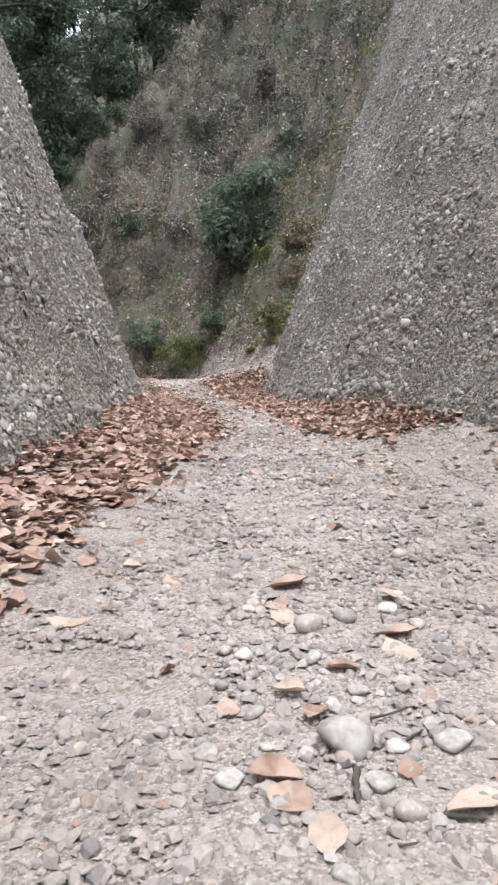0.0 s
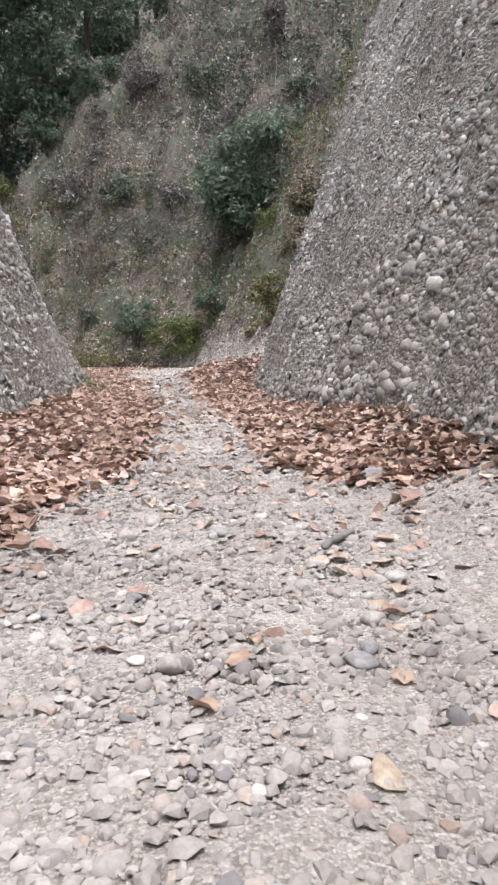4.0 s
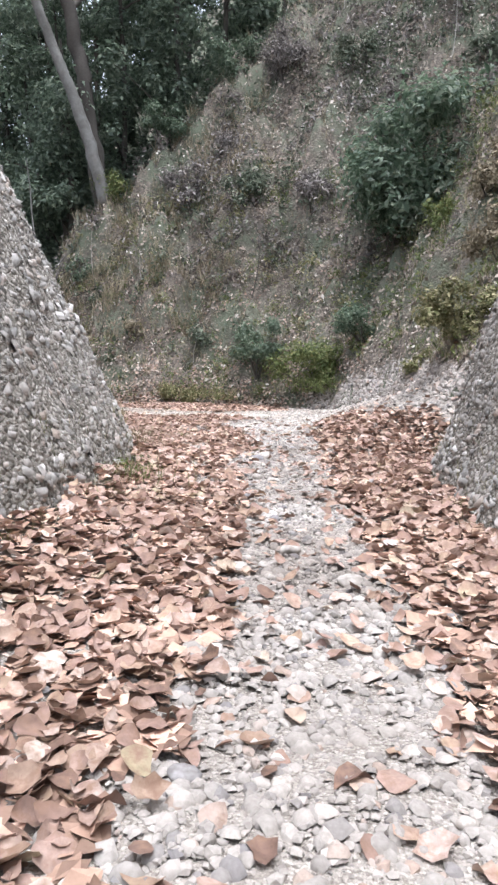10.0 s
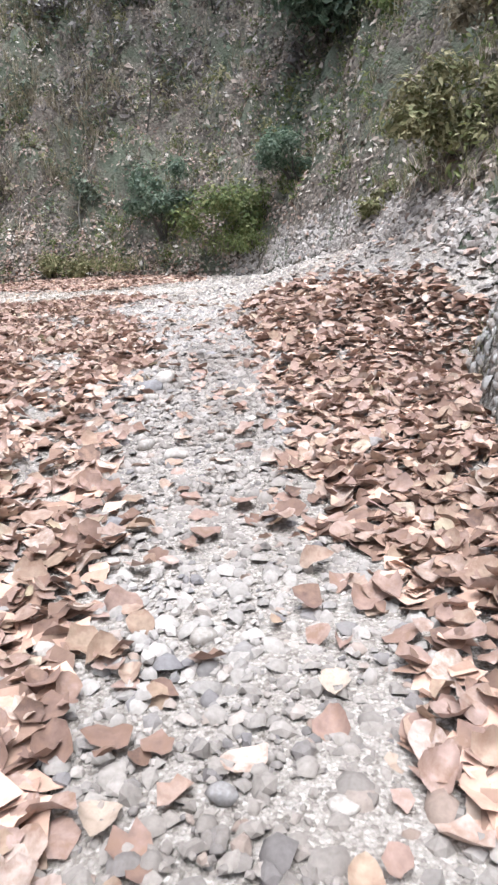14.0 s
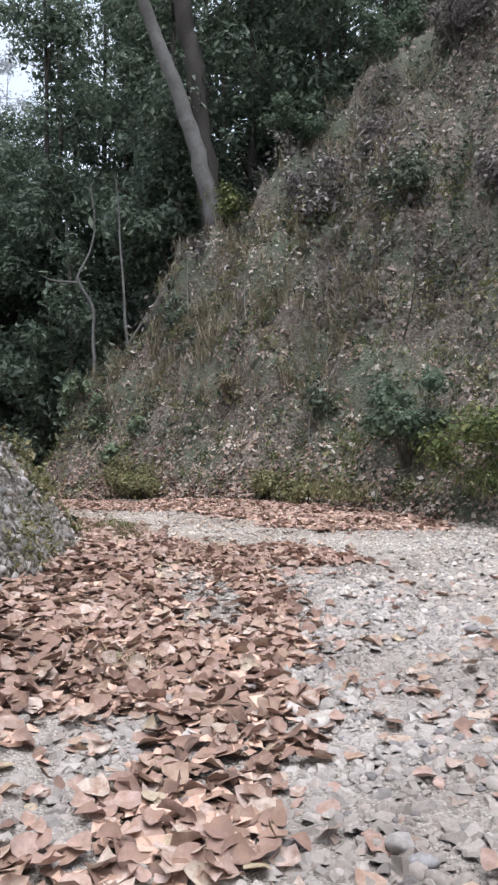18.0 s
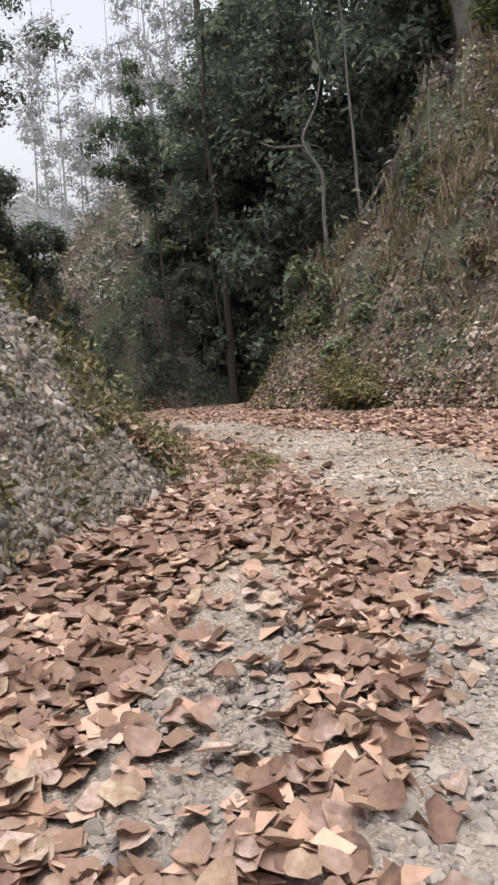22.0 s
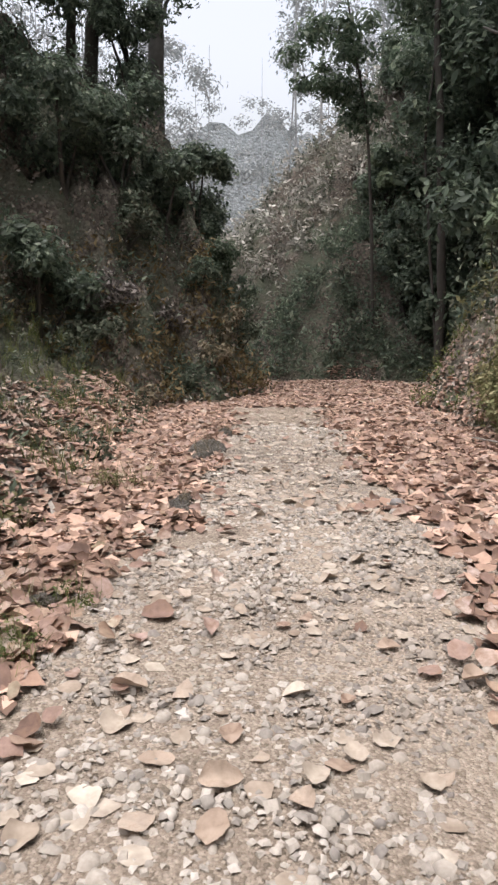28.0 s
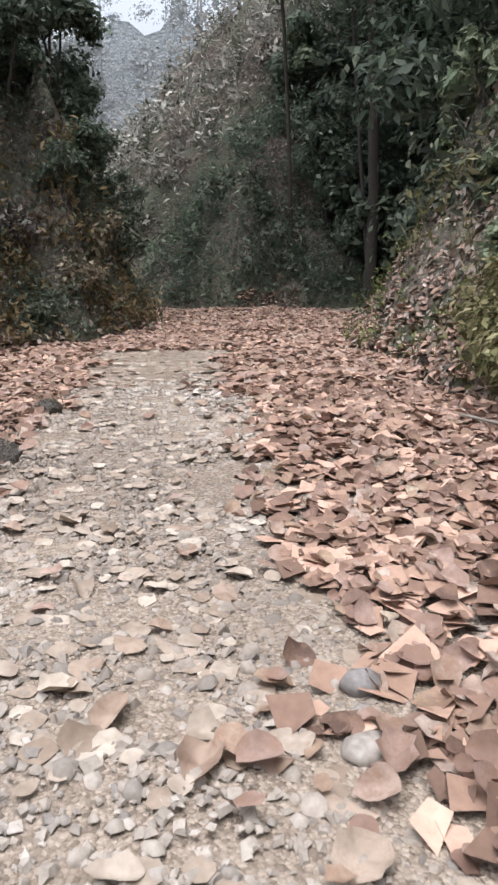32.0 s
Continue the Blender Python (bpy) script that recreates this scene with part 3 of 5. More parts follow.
# gravel stones over the track
def gravel(count, x0, x1, y0, y1, small, large, power, reach, shape=(CHIP_V, CHIP_F)):
    x, y = random_in(x0, x1, y0, y1, count)
    w = near_walk(x, y)
    ok = (w < reach) & (land(x, y)[1] == 0) & (~leafy(x, y) | (rng.random(count) < 0.15))
    x, y = x[ok], y[ok]
    n = len(x)
    r = small + (large - small) * rng.random(n) ** power
    size = np.stack([r * rng.uniform(0.8, 1.3, n), r * rng.uniform(0.8, 1.3, n), r * rng.uniform(0.55, 1.1, n)], -1)
    p = np.stack([x, y, ground_height(x, y) + 0.15 * r], -1)
    return strewn(*shape, p, turned(uneven(n, 0.33), rng.uniform(0, 6.28, n)), size)


def joined(groups):
    vs, fs, base = [], [], 0
    for v, f in groups:
        vs.append(v)
        fs.append(f + base)
        base += len(v)
    return np.concatenate(vs), np.concatenate(fs)


ROUND = (PEB_V, PEB_F)
ROUGH = pebble_shapes(16, 31, 0.34)
gv, gf = joined([gravel(92000, -5, 3.4, 0.8, 29.4, 0.006, 0.021, 1.4, 2.2), gravel(60000, -5, 3.4, 0.8, 29.4, 0.012, 0.036, 1.8, 1.9, ROUGH)])
pv, pf = joined([gravel(14000, -5, 3.4, 0.8, 29.4, 0.012, 0.034, 2.4, 3.0, ROUND), gravel(6000, -5, 3.2, 4, 26, 0.018, 0.046, 1.6, 1.5, ROUND), gravel(2500, -5, 3.2, 12, 19, 0.025, 0.052, 1.2, 0.9, ROUND)])
rv, rf = joined([gravel(80000, -16, -3, 28.6, 37, 0.005, 0.018, 1.5, 2.2), gravel(12000, -16, -3, 28.6, 37, 0.01, 0.026, 2.0, 2.4)])
qv, qf = joined([gravel(9000, -3.5, 6, 27.5, 34, 0.02, 0.05, 2, 7, ROUND), gravel(9000, -16, -3, 28.6, 37, 0.012, 0.032, 2.2, 2.6, ROUND)])
stuff("gravel", gv, gf, STONE, "pale grey and buff gravel stones covering the track", "gravel", ground, smooth=False)
stuff("pebbles", pv, pf, STONE, "rounded grey pebbles washed out of the track", "gravel", ground)
stuff("road_pebbles", qv, qf, ROADSTONE, "buff rounded pebbles on the road and ramp", "gravel", ground)
stuff("road_gravel", rv, rf, ROADSTONE, "buff fine gravel worn into the road", "gravel", ground, smooth=False)


def talus_stones(count, small, large, shape):
    x, y = random_in(-3.2, 1.7, 22.5, 34, count)
    z, which = land(x, y)
    ok = (which >= 2) & talus(x, y, z)
    x, y, z = x[ok], y[ok], z[ok]
    n = len(x)
    r = small + (large - small) * rng.random(n) ** 1.6
    size = np.stack([r * rng.uniform(0.8, 1.3, n), r * rng.uniform(0.8, 1.3, n), r * rng.uniform(0.6, 1.1, n)], -1)
    lean = slope_normal(hill_height, x, y) + rng.normal(0, 0.3, (n, 3))
    return strewn(*shape, np.stack([x, y, z + 0.15 * r], -1), turned(lean, rng.uniform(0, 6.28, n)), size)


xv, xf = joined([gravel(11000, -3.5, 2, 22, 33, 0.015, 0.045, 1.8, 7), talus_stones(50000, 0.015, 0.05, (CHIP_V, CHIP_F)), talus_stones(5000, 0.03, 0.07, (CHIP_V, CHIP_F))])
stuff("talus", xv, xf, STONE, "pale gravel washed down over the foot of the hill", "", hill, smooth=False)


# cobbles set in the cliffs
def cobbles(f, index, x0, x1, y0, y1, tries, top, small, large, power):
    x, y = random_in(x0, x1, y0, y1, tries)
    z, which = land(x, y)
    n3 = slope_normal(f, x, y)
    rise = z - ground_height(x, y)
    area = 1 / n3[:, 2]
    ok = (which == index) & (rise < top) & (rng.random(tries) < np.clip(area / 3.2, 0, 1) * np.clip(1.25 - rise / top, 0.3, 1))
    if index == 1:
        ok &= rng.random(tries) < np.clip((29.8 - y) / 2.0, 0, 1)
    x, y, z, n3 = x[ok], y[ok], z[ok], n3[ok]
    n = len(x)
    band = np.clip(0.5 + 0.8 * fbm(0.4 * x + 0.3 * y, 1.3 * z, 2.2, 3), 0.15, 1.2)
    r = (small + (large - small) * rng.random(n) ** power) * (0.75 + 0.5 * band)
    size = np.stack([r * rng.uniform(0.9, 1.45, n), r * rng.uniform(0.75, 1.1, n), r * rng.uniform(0.6, 1.0, n)], -1)
    lean = n3 + rng.normal(0, 0.22, (n, 3))
    p = np.stack([x, y, z], -1) + n3 * (0.05 * r)[:, None]
    return strewn(CHIP_V, CHIP_F, p, turned(lean, rng.normal(0, 0.9, n)), size)


cv, cf = cobbles(cliff_left_height, 1, -9, -1.5, 3, 30.5, 84000, 9.5, 0.013, 0.052, 2.4)
stuff("cobble_layer", cv, cf, COBBLE, "rounded grey and brown cobbles bedded in the cliff", "", cliff_left)
cv, cf = cobbles(cliff_right_height, 2, 0.2, 7.5, 5, 25, 84000, 11.5, 0.013, 0.046, 2.2)
stuff("cobble_layer", cv, cf, COBBLE, "rounded grey and brown cobbles bedded in the cliff", "", cliff_right)


# fallen leaves
KITE_V = np.array([[0, -0.5, 0], [0.3, 0, 0.1], [0, 0.5, 0], [-0.3, 0, 0.1]])
KITE_V = KITE_V * (1 + np.random.default_rng(4).uniform(-0.45, 0.45, (24, 4, 3))) + np.random.default_rng(5).uniform(-0.1, 0.1, (24, 4, 3))
KITE_F = [(0, 1, 2), (0, 2, 3)]


def leaves(count, x0, x1, y0, y1, dense, small, large, lean, lift, broad=False, reach=2.0):
    x, y = random_in(x0, x1, y0, y1, count)
    z, which = land(x, y)
    ok = (leafy(x, y) if dense else ~leafy(x, y)) & (z - ground_height(x, y) < 0.8)
    if not dense:
        ok &= (near_walk(x, y) < 4) & (rng.random(count) < np.clip((y - 6) / 5, 0.06, 1))
    spread = np.where(rng.random(ok.sum()) < 0.3, 0.3, 0.08)
    x, y = x[ok] + rng.normal(0, 1, ok.sum()) * spread, y[ok] + rng.normal(0, 1, ok.sum()) * spread
    z, which = land(x, y)
    flat = (which == 0) | (which == 3) | (z - ground_height(x, y) < np.where(x < -7.6, 0.75, np.where((which == 1) | (which == 2), 0.05, 0.2)))
    flat &= (near_walk(x, y) < reach) == broad
    x, y, z = x[flat], y[flat], z[flat]
    n = len(x)
    s = small + (large - small) * rng.random(n) ** 0.8
    size = np.stack([s * rng.uniform(0.8, 1.15, n), s, s * rng.uniform(0.5, 1.05, n)], -1)
    p = np.stack([x, y, z + lift * rng.random(n) + 0.012], -1)
    return strewn(*((BROAD_V, BROAD_F) if broad else (LEAF_V, LEAF_F)), p, turned(uneven(n, lean), rng.uniform(0, 6.28, n)), size)


lv, lf = joined([leaves(74000, -8.5, 3.4, 3, 31, True, 0.05, 0.15, 0.33, 0.055), leaves(68000, -27, -3, 28, 42, True, 0.04, 0.115, 0.3, 0.04),
                 leaves(2600, -4.5, 3.4, 1, 29, False, 0.06, 0.15, 0.2, 0.01)])
nv, nf = joined([leaves(72000, -8.5, 3.4, 3, 31, True, 0.05, 0.15, 0.38, 0.055, True), leaves(68000, -27, -3, 28, 42, True, 0.04, 0.12, 0.3, 0.04, True),
                 leaves(2200, -4.5, 3.4, 1, 29, False, 0.06, 0.15, 0.16, 0.008, True)])
def mould(count, x0, x1, y0, y1):
    x, y = random_in(x0, x1, y0, y1, count)
    z, which = land(x, y)
    ok = leafy(x, y) & (z - ground_height(x, y) < np.where((x > -7.6) & ((which == 1) | (which == 2)), 0.03, 0.5))
    x, y, z = x[ok], y[ok], z[ok]
    n = len(x)
    s = rng.uniform(0.08, 0.15, n)
    return strewn(KITE_V, KITE_F, np.stack([x, y, z + 0.012 + 0.02 * rng.random(n)], -1), turned(uneven(n, 0.2), rng.uniform(0, 6.28, n)), np.stack([1.4 * s, s, s], -1))


mv, mf = joined([mould(80000, -8.5, 3.4, 3, 31), mould(80000, -26, -3, 28, 42)])
stuff("leaf_mould", mv, mf, MOULD, "dark rotting leaves beneath the drift", "", ground)
def road_leaves(count):
    x, y = random_in(-19, -4.2, 29, 38.5, count)
    ok = (near_walk(x, y) < np.where(x < -12, 7, 3.2)) & (land(x, y)[1] == 0) & ~leafy(x, y) & (rng.random(count) < np.clip((-x - 6) / 3.5, 0.12, 1))
    x, y = x[ok], y[ok]
    n = len(x)
    s = rng.uniform(0.04, 0.1, n)
    size = np.stack([s * rng.uniform(0.8, 1.15, n), s, s * rng.uniform(0.1, 0.4, n)], -1)
    return strewn(LEAF_V, LEAF_F, np.stack([x, y, ground_height(x, y) + 0.008], -1), turned(uneven(n, 0.06), rng.uniform(0, 6.28, n)), size)


bv, bf = joined([road_leaves(9000), leaves(2000, -24, -3, 29, 41, False, 0.05, 0.12, 0.12, 0.006), leaves(2000, -24, -3, 29, 41, False, 0.05, 0.12, 0.12, 0.006, True)])
stuff("bleached_leaves", bv, bf, PALEDEAD, "bleached buff leaves trodden flat into the road", "fallen leaves")
stuff("leaf_litter", lv, lf, DEADLEAF, "deep drift of curled orange-brown fallen leaves", "fallen leaves")
stuff("leaf_drift", nv, nf, DEADLEAF, "broad crumpled pink-brown leaves drifted along the track", "fallen leaves")


# hillside litter, dry grass
def slope_litter(f, index, x0, x1, y0, y1, tries, small, large, bottom=0.0, top=99.0, lean=0.35):
    x, y = random_in(x0, x1, y0, y1, tries)
    z, which = land(x, y)
    rise = z - ground_height(x, y)
    ok = (which == index) & (rise > bottom) & (rise < top) & (fbm(x, y, 3.7, 5) + rng.normal(0, 0.6, tries) > -0.55) & (~talus(x, y, z) | (rng.random(tries) < 0.1))
    x, y, z = x[ok], y[ok], z[ok]
    n = len(x)
    n3 = slope_normal(f, x, y) + rng.normal(0, lean, (n, 3))
    s = rng.uniform(small, large, n)
    p = np.stack([x, y, z], -1) + 0.03 * n3
    return strewn(KITE_V, KITE_F, p, turned(n3, rng.uniform(0, 6.28, n)), np.stack([s, s, s], -1))


hv, hf = joined([slope_litter(hill_height, 3, -20, 6, 23.5, 44, 140000, 0.05, 0.14, 0, 14), slope_litter(hill_height, 3, -40, 12, 33, 56, 45000, 0.09, 0.2, 3, 40)])
stuff("fallen_leaf", hv, hf, LITTER, "dull brown fallen leaves caught on the hillside", "", hill)
hv, hf = joined([slope_litter(hill_height, 3, -22, -1, 31, 43, 42000, 0.05, 0.12, 0, 1.3), slope_litter(hill_height, 3, -22, -1, 31, 43, 30000, 0.05, 0.11, 1.0, 4.5)])
stuff("fallen_leaf", hv, hf, DEADLEAF, "pink-brown fallen leaves piled on the lower slope", "", hill)
hv, hf = slope_litter(bank_height, 4, -32, -13, 24, 42, 70000, 0.05, 0.13)
stuff("fallen_leaf", hv, hf, LITTER, "dull brown fallen leaves caught on the bank", "", bank)
hv, hf = slope_litter(cliff_left_height, 1, -14, -3, 20, 31, 40000, 0.05, 0.13, 0, 5)
ok_y = (hv.reshape(-1, 4, 3)[:, 0, 1] + rng.normal(0, 1.2, len(hv) // 4)) > 29.6
keep_v = hv.reshape(-1, 4, 3)[ok_y].reshape(-1, 3)
stuff("fallen_leaf", keep_v, (np.array(KITE_F)[None] + (np.arange(len(keep_v) // 4) * 4)[:, None, None]).reshape(-1, 3), LITTER, "buff fallen leaves on the foot of the cliff", "", cliff_left)

BLADE3_V = np.array([[-0.02, 0, 0], [0.02, 0, 0], [-0.014, 0.12, 0.55], [0.014, 0.12, 0.55], [0.0, 0.42, 0.95]])
BLADE3_F = [(0, 1, 3), (0, 3, 2), (2, 3, 4)]


def tufts(count, place, blades, high, wide, keep):
    """Grass tufts: blades that fan out of one root, at places drawn by place(count)."""
    x, y = place(count)
    z, which = land(x, y)
    ok = keep(x, y, z, which) & ~talus(x, y, z)
    x, y, z = x[ok], y[ok], z[ok]
    n = len(x) * blades
    root = np.repeat(np.stack([x, y, z - 0.02], -1), blades, 0)
    root[:, :2] += rng.normal(0, 0.05, (n, 2))
    s = np.repeat(rng.uniform(0.5, 1.0, len(x)), blades) * high * rng.uniform(0.6, 1.1, n)
    return strewn(BLADE3_V, BLADE3_F, root, turned(uneven(n, 0.22), rng.uniform(0, 6.28, n)), np.stack([s * wide, s, s], -1))


tv, tf = tufts(6000, lambda c: random_in(-22, 8, 31, 50, c), 8, 0.5, 1.0, lambda x, y, z, w: (w == 3) & (z - ground_height(x, y) > 0.8) & (fbm(x, y, 4.5, 9) > -0.35))
stuff("dry_grass", tv, tf, STRAW, "straw-coloured grass tufts on the slope", "", hill)
tv, tf = tufts(1900, lambda c: random_in(-15, 5, 24, 38, c), 12, 0.42, 0.5, lambda x, y, z, w: (w == 3) & (z - ground_height(x, y) < np.where(x > -2.5, 4.5, 1.5)) & (fbm(x, y, 2.2, 3) > -0.45))
stuff("grass", tv, tf, GREENGRASS, "dull green grass on the foot of the slope", "", hill)
tv, tf = tufts(900, lambda c: random_in(-13, -3, 23, 31, c), 9, 0.2, 0.6, lambda x, y, z, w: (w == 1) & (z < 3.5))
stuff("grass", tv, tf, STRAW, "short dry grass on the skirt of the cliff", "", cliff_left)


tv, tf = tufts(2600, lambda c: random_in(0.1, 7, 23.2, 37, c), 10, 0.38, 0.8, lambda x, y, z, w: ((w == 2) | (w == 3)) & (y > 23.6) & (z - ground_height(x, y) < 7))
stuff("dry_grass", tv, tf, STRAW, "pale dry grass on the hump above the ramp", "", hill)
tv, tf = tufts(1500, lambda c: random_in(0.1, 7, 23.2, 36, c), 9, 0.3, 0.6, lambda x, y, z, w: ((w == 2) | (w == 3)) & (y > 23.6) & (fbm(x, y, 1.6, 4) > 0))
stuff("grass", tv, tf, GREENGRASS, "green grass on the hump above the ramp", "", hill)


def at_cliff_foot(x, y, z, w):
    near = np.minimum(np.abs(inside(CLIFF_LEFT, x, y)[0]), np.abs(inside(CLIFF_RIGHT, x, y)[0]))
    return (near < 0.2) & (fbm(x, y, 1.4, 13) > -0.3)


tv, tf = tufts(12000, lambda c: random_in(-7.5, 3.4, 8, 29.3, c), 6, 0.2, 0.7, at_cliff_foot)
stuff("grass", tv, tf, OLIVE, "short olive grass along the feet of the cliffs", "", ground)


# ---- plants ----
def tube(points, radii, sides=7):
    pts = np.array(points, float)
    tang = np.gradient(pts, axis=0)
    tang /= np.linalg.norm(tang, axis=1, keepdims=True)
    ref = np.array([1.0, 0.13, 0.07])
    u = np.cross(tang, ref)
    u /= np.linalg.norm(u, axis=1, keepdims=True)
    v = np.cross(tang, u)
    a = np.arange(sides) * 2 * np.pi / sides
    ring = np.cos(a)[None, :, None] * u[:, None] + np.sin(a)[None, :, None] * v[:, None]
    verts = (pts[:, None] + ring * np.asarray(radii)[:, None, None]).reshape(-1, 3)
    faces = []
    for i in range(len(pts) - 1):
        for j in range(sides):
            k = (j + 1) % sides
            faces.append((i * sides + j, i * sides + k, (i + 1) * sides + k, (i + 1) * sides + j))
    return verts, np.array(faces)


def bent(points, steps=5, wobble=0.05):
    """A smooth line through the given points, slightly crooked."""
    p = np.array(points, float)
    t = np.linspace(0, len(p) - 1, (len(p) - 1) * steps + 1)
    i = np.clip(t.astype(int), 0, len(p) - 2)
    q = np.concatenate([2 * p[:1] - p[1:2], p, 2 * p[-1:] - p[-2:-1]])
    f = (t - i)[:, None]
    a, b, c, d = q[i], q[i + 1], q[i + 2], q[i + 3]
    out = 0.5 * (2 * b + (c - a) * f + (2 * a - 5 * b + 4 * c - d) * f ** 2 + (3 * b - a - 3 * c + d) * f ** 3)
    out[1:-1] += rng.normal(0, wobble, (len(out) - 2, 3))
    return out


def part(name, verts, faces, mat, parent, label="", smooth=True):
    ob = new(name, mesh_of(name, verts, faces, mat, smooth))
    ob.parent = parent
    if label:
        ob["label"] = label
    return ob


def leaf_cloud(centres, radii, count, size, flat=0.7):
    """Small folded leaves in ragged clumps round the given centres."""
    centres, radii = np.array(centres, float), np.array(radii, float)
    weight = radii ** 2.2
    k = rng.choice(len(centres), count, p=weight / weight.sum())
    d = rng.normal(0, 1, (count, 3))
    d /= np.linalg.norm(d, axis=1, keepdims=True)
    shell = rng.random(count) ** 0.5
    sub = np.stack([fbm(d[:, 0] * 2 + k, d[:, 1] * 2 + k, 1.7, 2, 2)], -1)
    p = centres[k] + d * (radii[k] * shell)[:, None] * (0.85 + 0.35 * sub) * np.array([1, 1, flat])
    face = d + np.array([0, 0, 0.6]) + rng.normal(0, 0.5, (count, 3))
    s = size * rng.uniform(0.6, 1.3, count)
    return strewn(KITE_V, KITE_F, p, turned(face, rng.uniform(0, 6.28, count)), np.stack([s * 0.75, s, s], -1))


def tree(name, line, radius, crowns, leaf_count, leaf_size, bark, leaf_mat, label, limbs=5, category="tree", tip=0.35, group=""):
    """A trunk along a line, limbs into the crown's clumps, and a crown of small leaves."""
    root = up(*line[0][:2], -0.3)
    if line[0][2] > root[2] + 0.35:
        line = [root, *line]
    base = Vector(line[0])
    holder = tagged(new(name), label, category, group)
    holder.location = base
    off = np.array(base)
    pts = bent(np.array(line) - off, 5, radius * 0.12)
    v, f = tube(pts, radius * np.linspace(1.12, tip, len(pts)), 9)
    part("trunk", v, f, bark, holder)
    if crowns:
        c = np.array([k[:3] for k in crowns]) - off
        r = np.array([k[3] for k in crowns])
        for j in range(min(limbs, len(c))):
            i = int(np.argmin(np.linalg.norm(pts - (c[j] - np.array([0, 0, r[j]])), axis=1)))
            i = max(1, min(i, len(pts) - 2))
            mid = (pts[i] + c[j]) / 2 + np.array([0, 0, 0.15 * r[j]]) + rng.normal(0, 0.12, 3)
            lp = bent([pts[i], mid, c[j]], 4, 0.03)
            v, f = tube(lp, radius * np.linspace(0.4, 0.1, len(lp)), 6)
            part("limb", v, f, bark, holder)
        v, f = leaf_cloud(c, r, leaf_count, leaf_size)
        part("crown", v, f, leaf_mat, holder)
    return holder


def up(x, y, dz=0.0):
    return (x, y, float(land(np.array([x]), np.array([y]))[0][0]) + dz)


def clumps(x, y, z, wide, high, count, r0, r1):
    """Clumps of foliage filling a rough egg."""
    out = []
    for _ in range(count):
        d = rng.normal(0, 1, 3)
        d /= np.linalg.norm(d)
        q = rng.random() ** 0.4
        out.append((x + d[0] * wide * q, y + d[1] * wide * q, z + d[2] * high * q, rng.uniform(r0, r1)))
    return out


def shrub(name, x, y, wide, high, leaf_count, leaf_size, mat, label, lift=0.0, stems=4, category="shrub", count=9):
    b = up(x, y)
    holder = tagged(new(name), label, category)
    holder.location = b
    c = clumps(0, 0, lift + high * 0.55, wide * 0.42, high * 0.38, count, wide * 0.14, wide * 0.26)
    for j in range(stems):
        e = np.array(c[j][:3])
        v, f = tube(bent([(0.03 * j, 0, -0.1), e * 0.5 + rng.normal(0, 0.05, 3), e], 4, 0.01), np.linspace(0.02, 0.006, 9) * max(1, high), 5)
        part("stem", v, f, DARKBARK, holder)
    v, f = leaf_cloud([k[:3] for k in c], [k[3] for k in c], leaf_count, leaf_size, flat=0.85)
    part("foliage", v, f, mat, holder)
    return holder


shrub("green_shrub", -0.1, 36.0, 5.4, 5.6, 14000, 0.21, SHRUB, "large dark green leafy shrub on the hillside", -1.0, count=20)
shrub("low_shrub", -1.3, 33.6, 1.7, 1.5, 2600, 0.1, SHRUB, "small dark green shrub at the foot of the hill", -0.25)
shrub("low_shrub", -4.6, 35.0, 1.8, 2.5, 3600, 0.11, SHRUB, "dark green leafy shrub at the foot of the hill", -0.3, count=12)
shrub("low_shrub", -2.7, 33.9, 2.6, 1.7, 4200, 0.1, GREENGRASS, "low bright green bush beside the gravel ramp", -0.15, count=12)
shrub("grass_bush", 0.95, 26.0, 1.5, 1.2, 4600, 0.085, OLIVE, "olive grassy bush above the gravel ramp", -0.3, count=18)
shrub("grass_bush", 1.7, 27.2, 1.8, 1.2, 3000, 0.1, STRAW, "pale dry grassy bush above the gravel ramp", -0.2, count=14)
shrub("grass_bush", 0.15, 29.4, 1.0, 0.8, 1300, 0.08, OLIVE, "small olive bush beside the gravel ramp", -0.2, count=10)
shrub("grass_bush", 2.0, 30.0, 2.0, 1.4, 3000, 0.1, STRAW, "bleached grassy bush above the gravel ramp", -0.3, count=14)

tree("leaning_tree", [(-12.5, 42.0, 7.6), (-13.02, 41.68, 10.0), (-13.46, 41.41, 11.5), (-13.9, 41.1, 12.8), (-14.4, 40.8, 14.2), (-15.4, 40.0, 17.3), (-16.8, 39.6, 21)], 0.27,
     clumps(-17.5, 41.5, 19, 4, 2.5, 16, 1.0, 1.9), 11000, 0.24, BARK, FOLIAGE, "tall grey-barked tree leaning over the cut", tip=0.55)
tree("leaning_tree", [(-13.0, 42.9, 8.0), (-13.46, 42.6, 11.2), (-13.7, 42.4, 13.3), (-14.0, 42.2, 15.0), (-14.5, 41.9, 17.7), (-14.6, 42, 22)], 0.36,
     clumps(-12, 45, 21, 3.5, 3, 14, 1.0, 1.9), 9000, 0.24, DARKBARK, FOLIAGE, "thick dark trunk behind a leaning tree", tip=0.6)
crooked = tree("crooked_tree", [(-16.4, 41.15, 2.6), (-16.46, 41.12, 4.3), (-16.48, 41.1, 5.26), (-16.81, 40.8, 6.04), (-16.8, 40.8, 6.4), (-16.6, 41.0, 7.0), (-16.45, 41.1, 7.9), (-16.56, 41.0, 9.2)],
               0.06, (), 0, 0, BARK, FOLIAGE, "thin pale crooked bare tree")
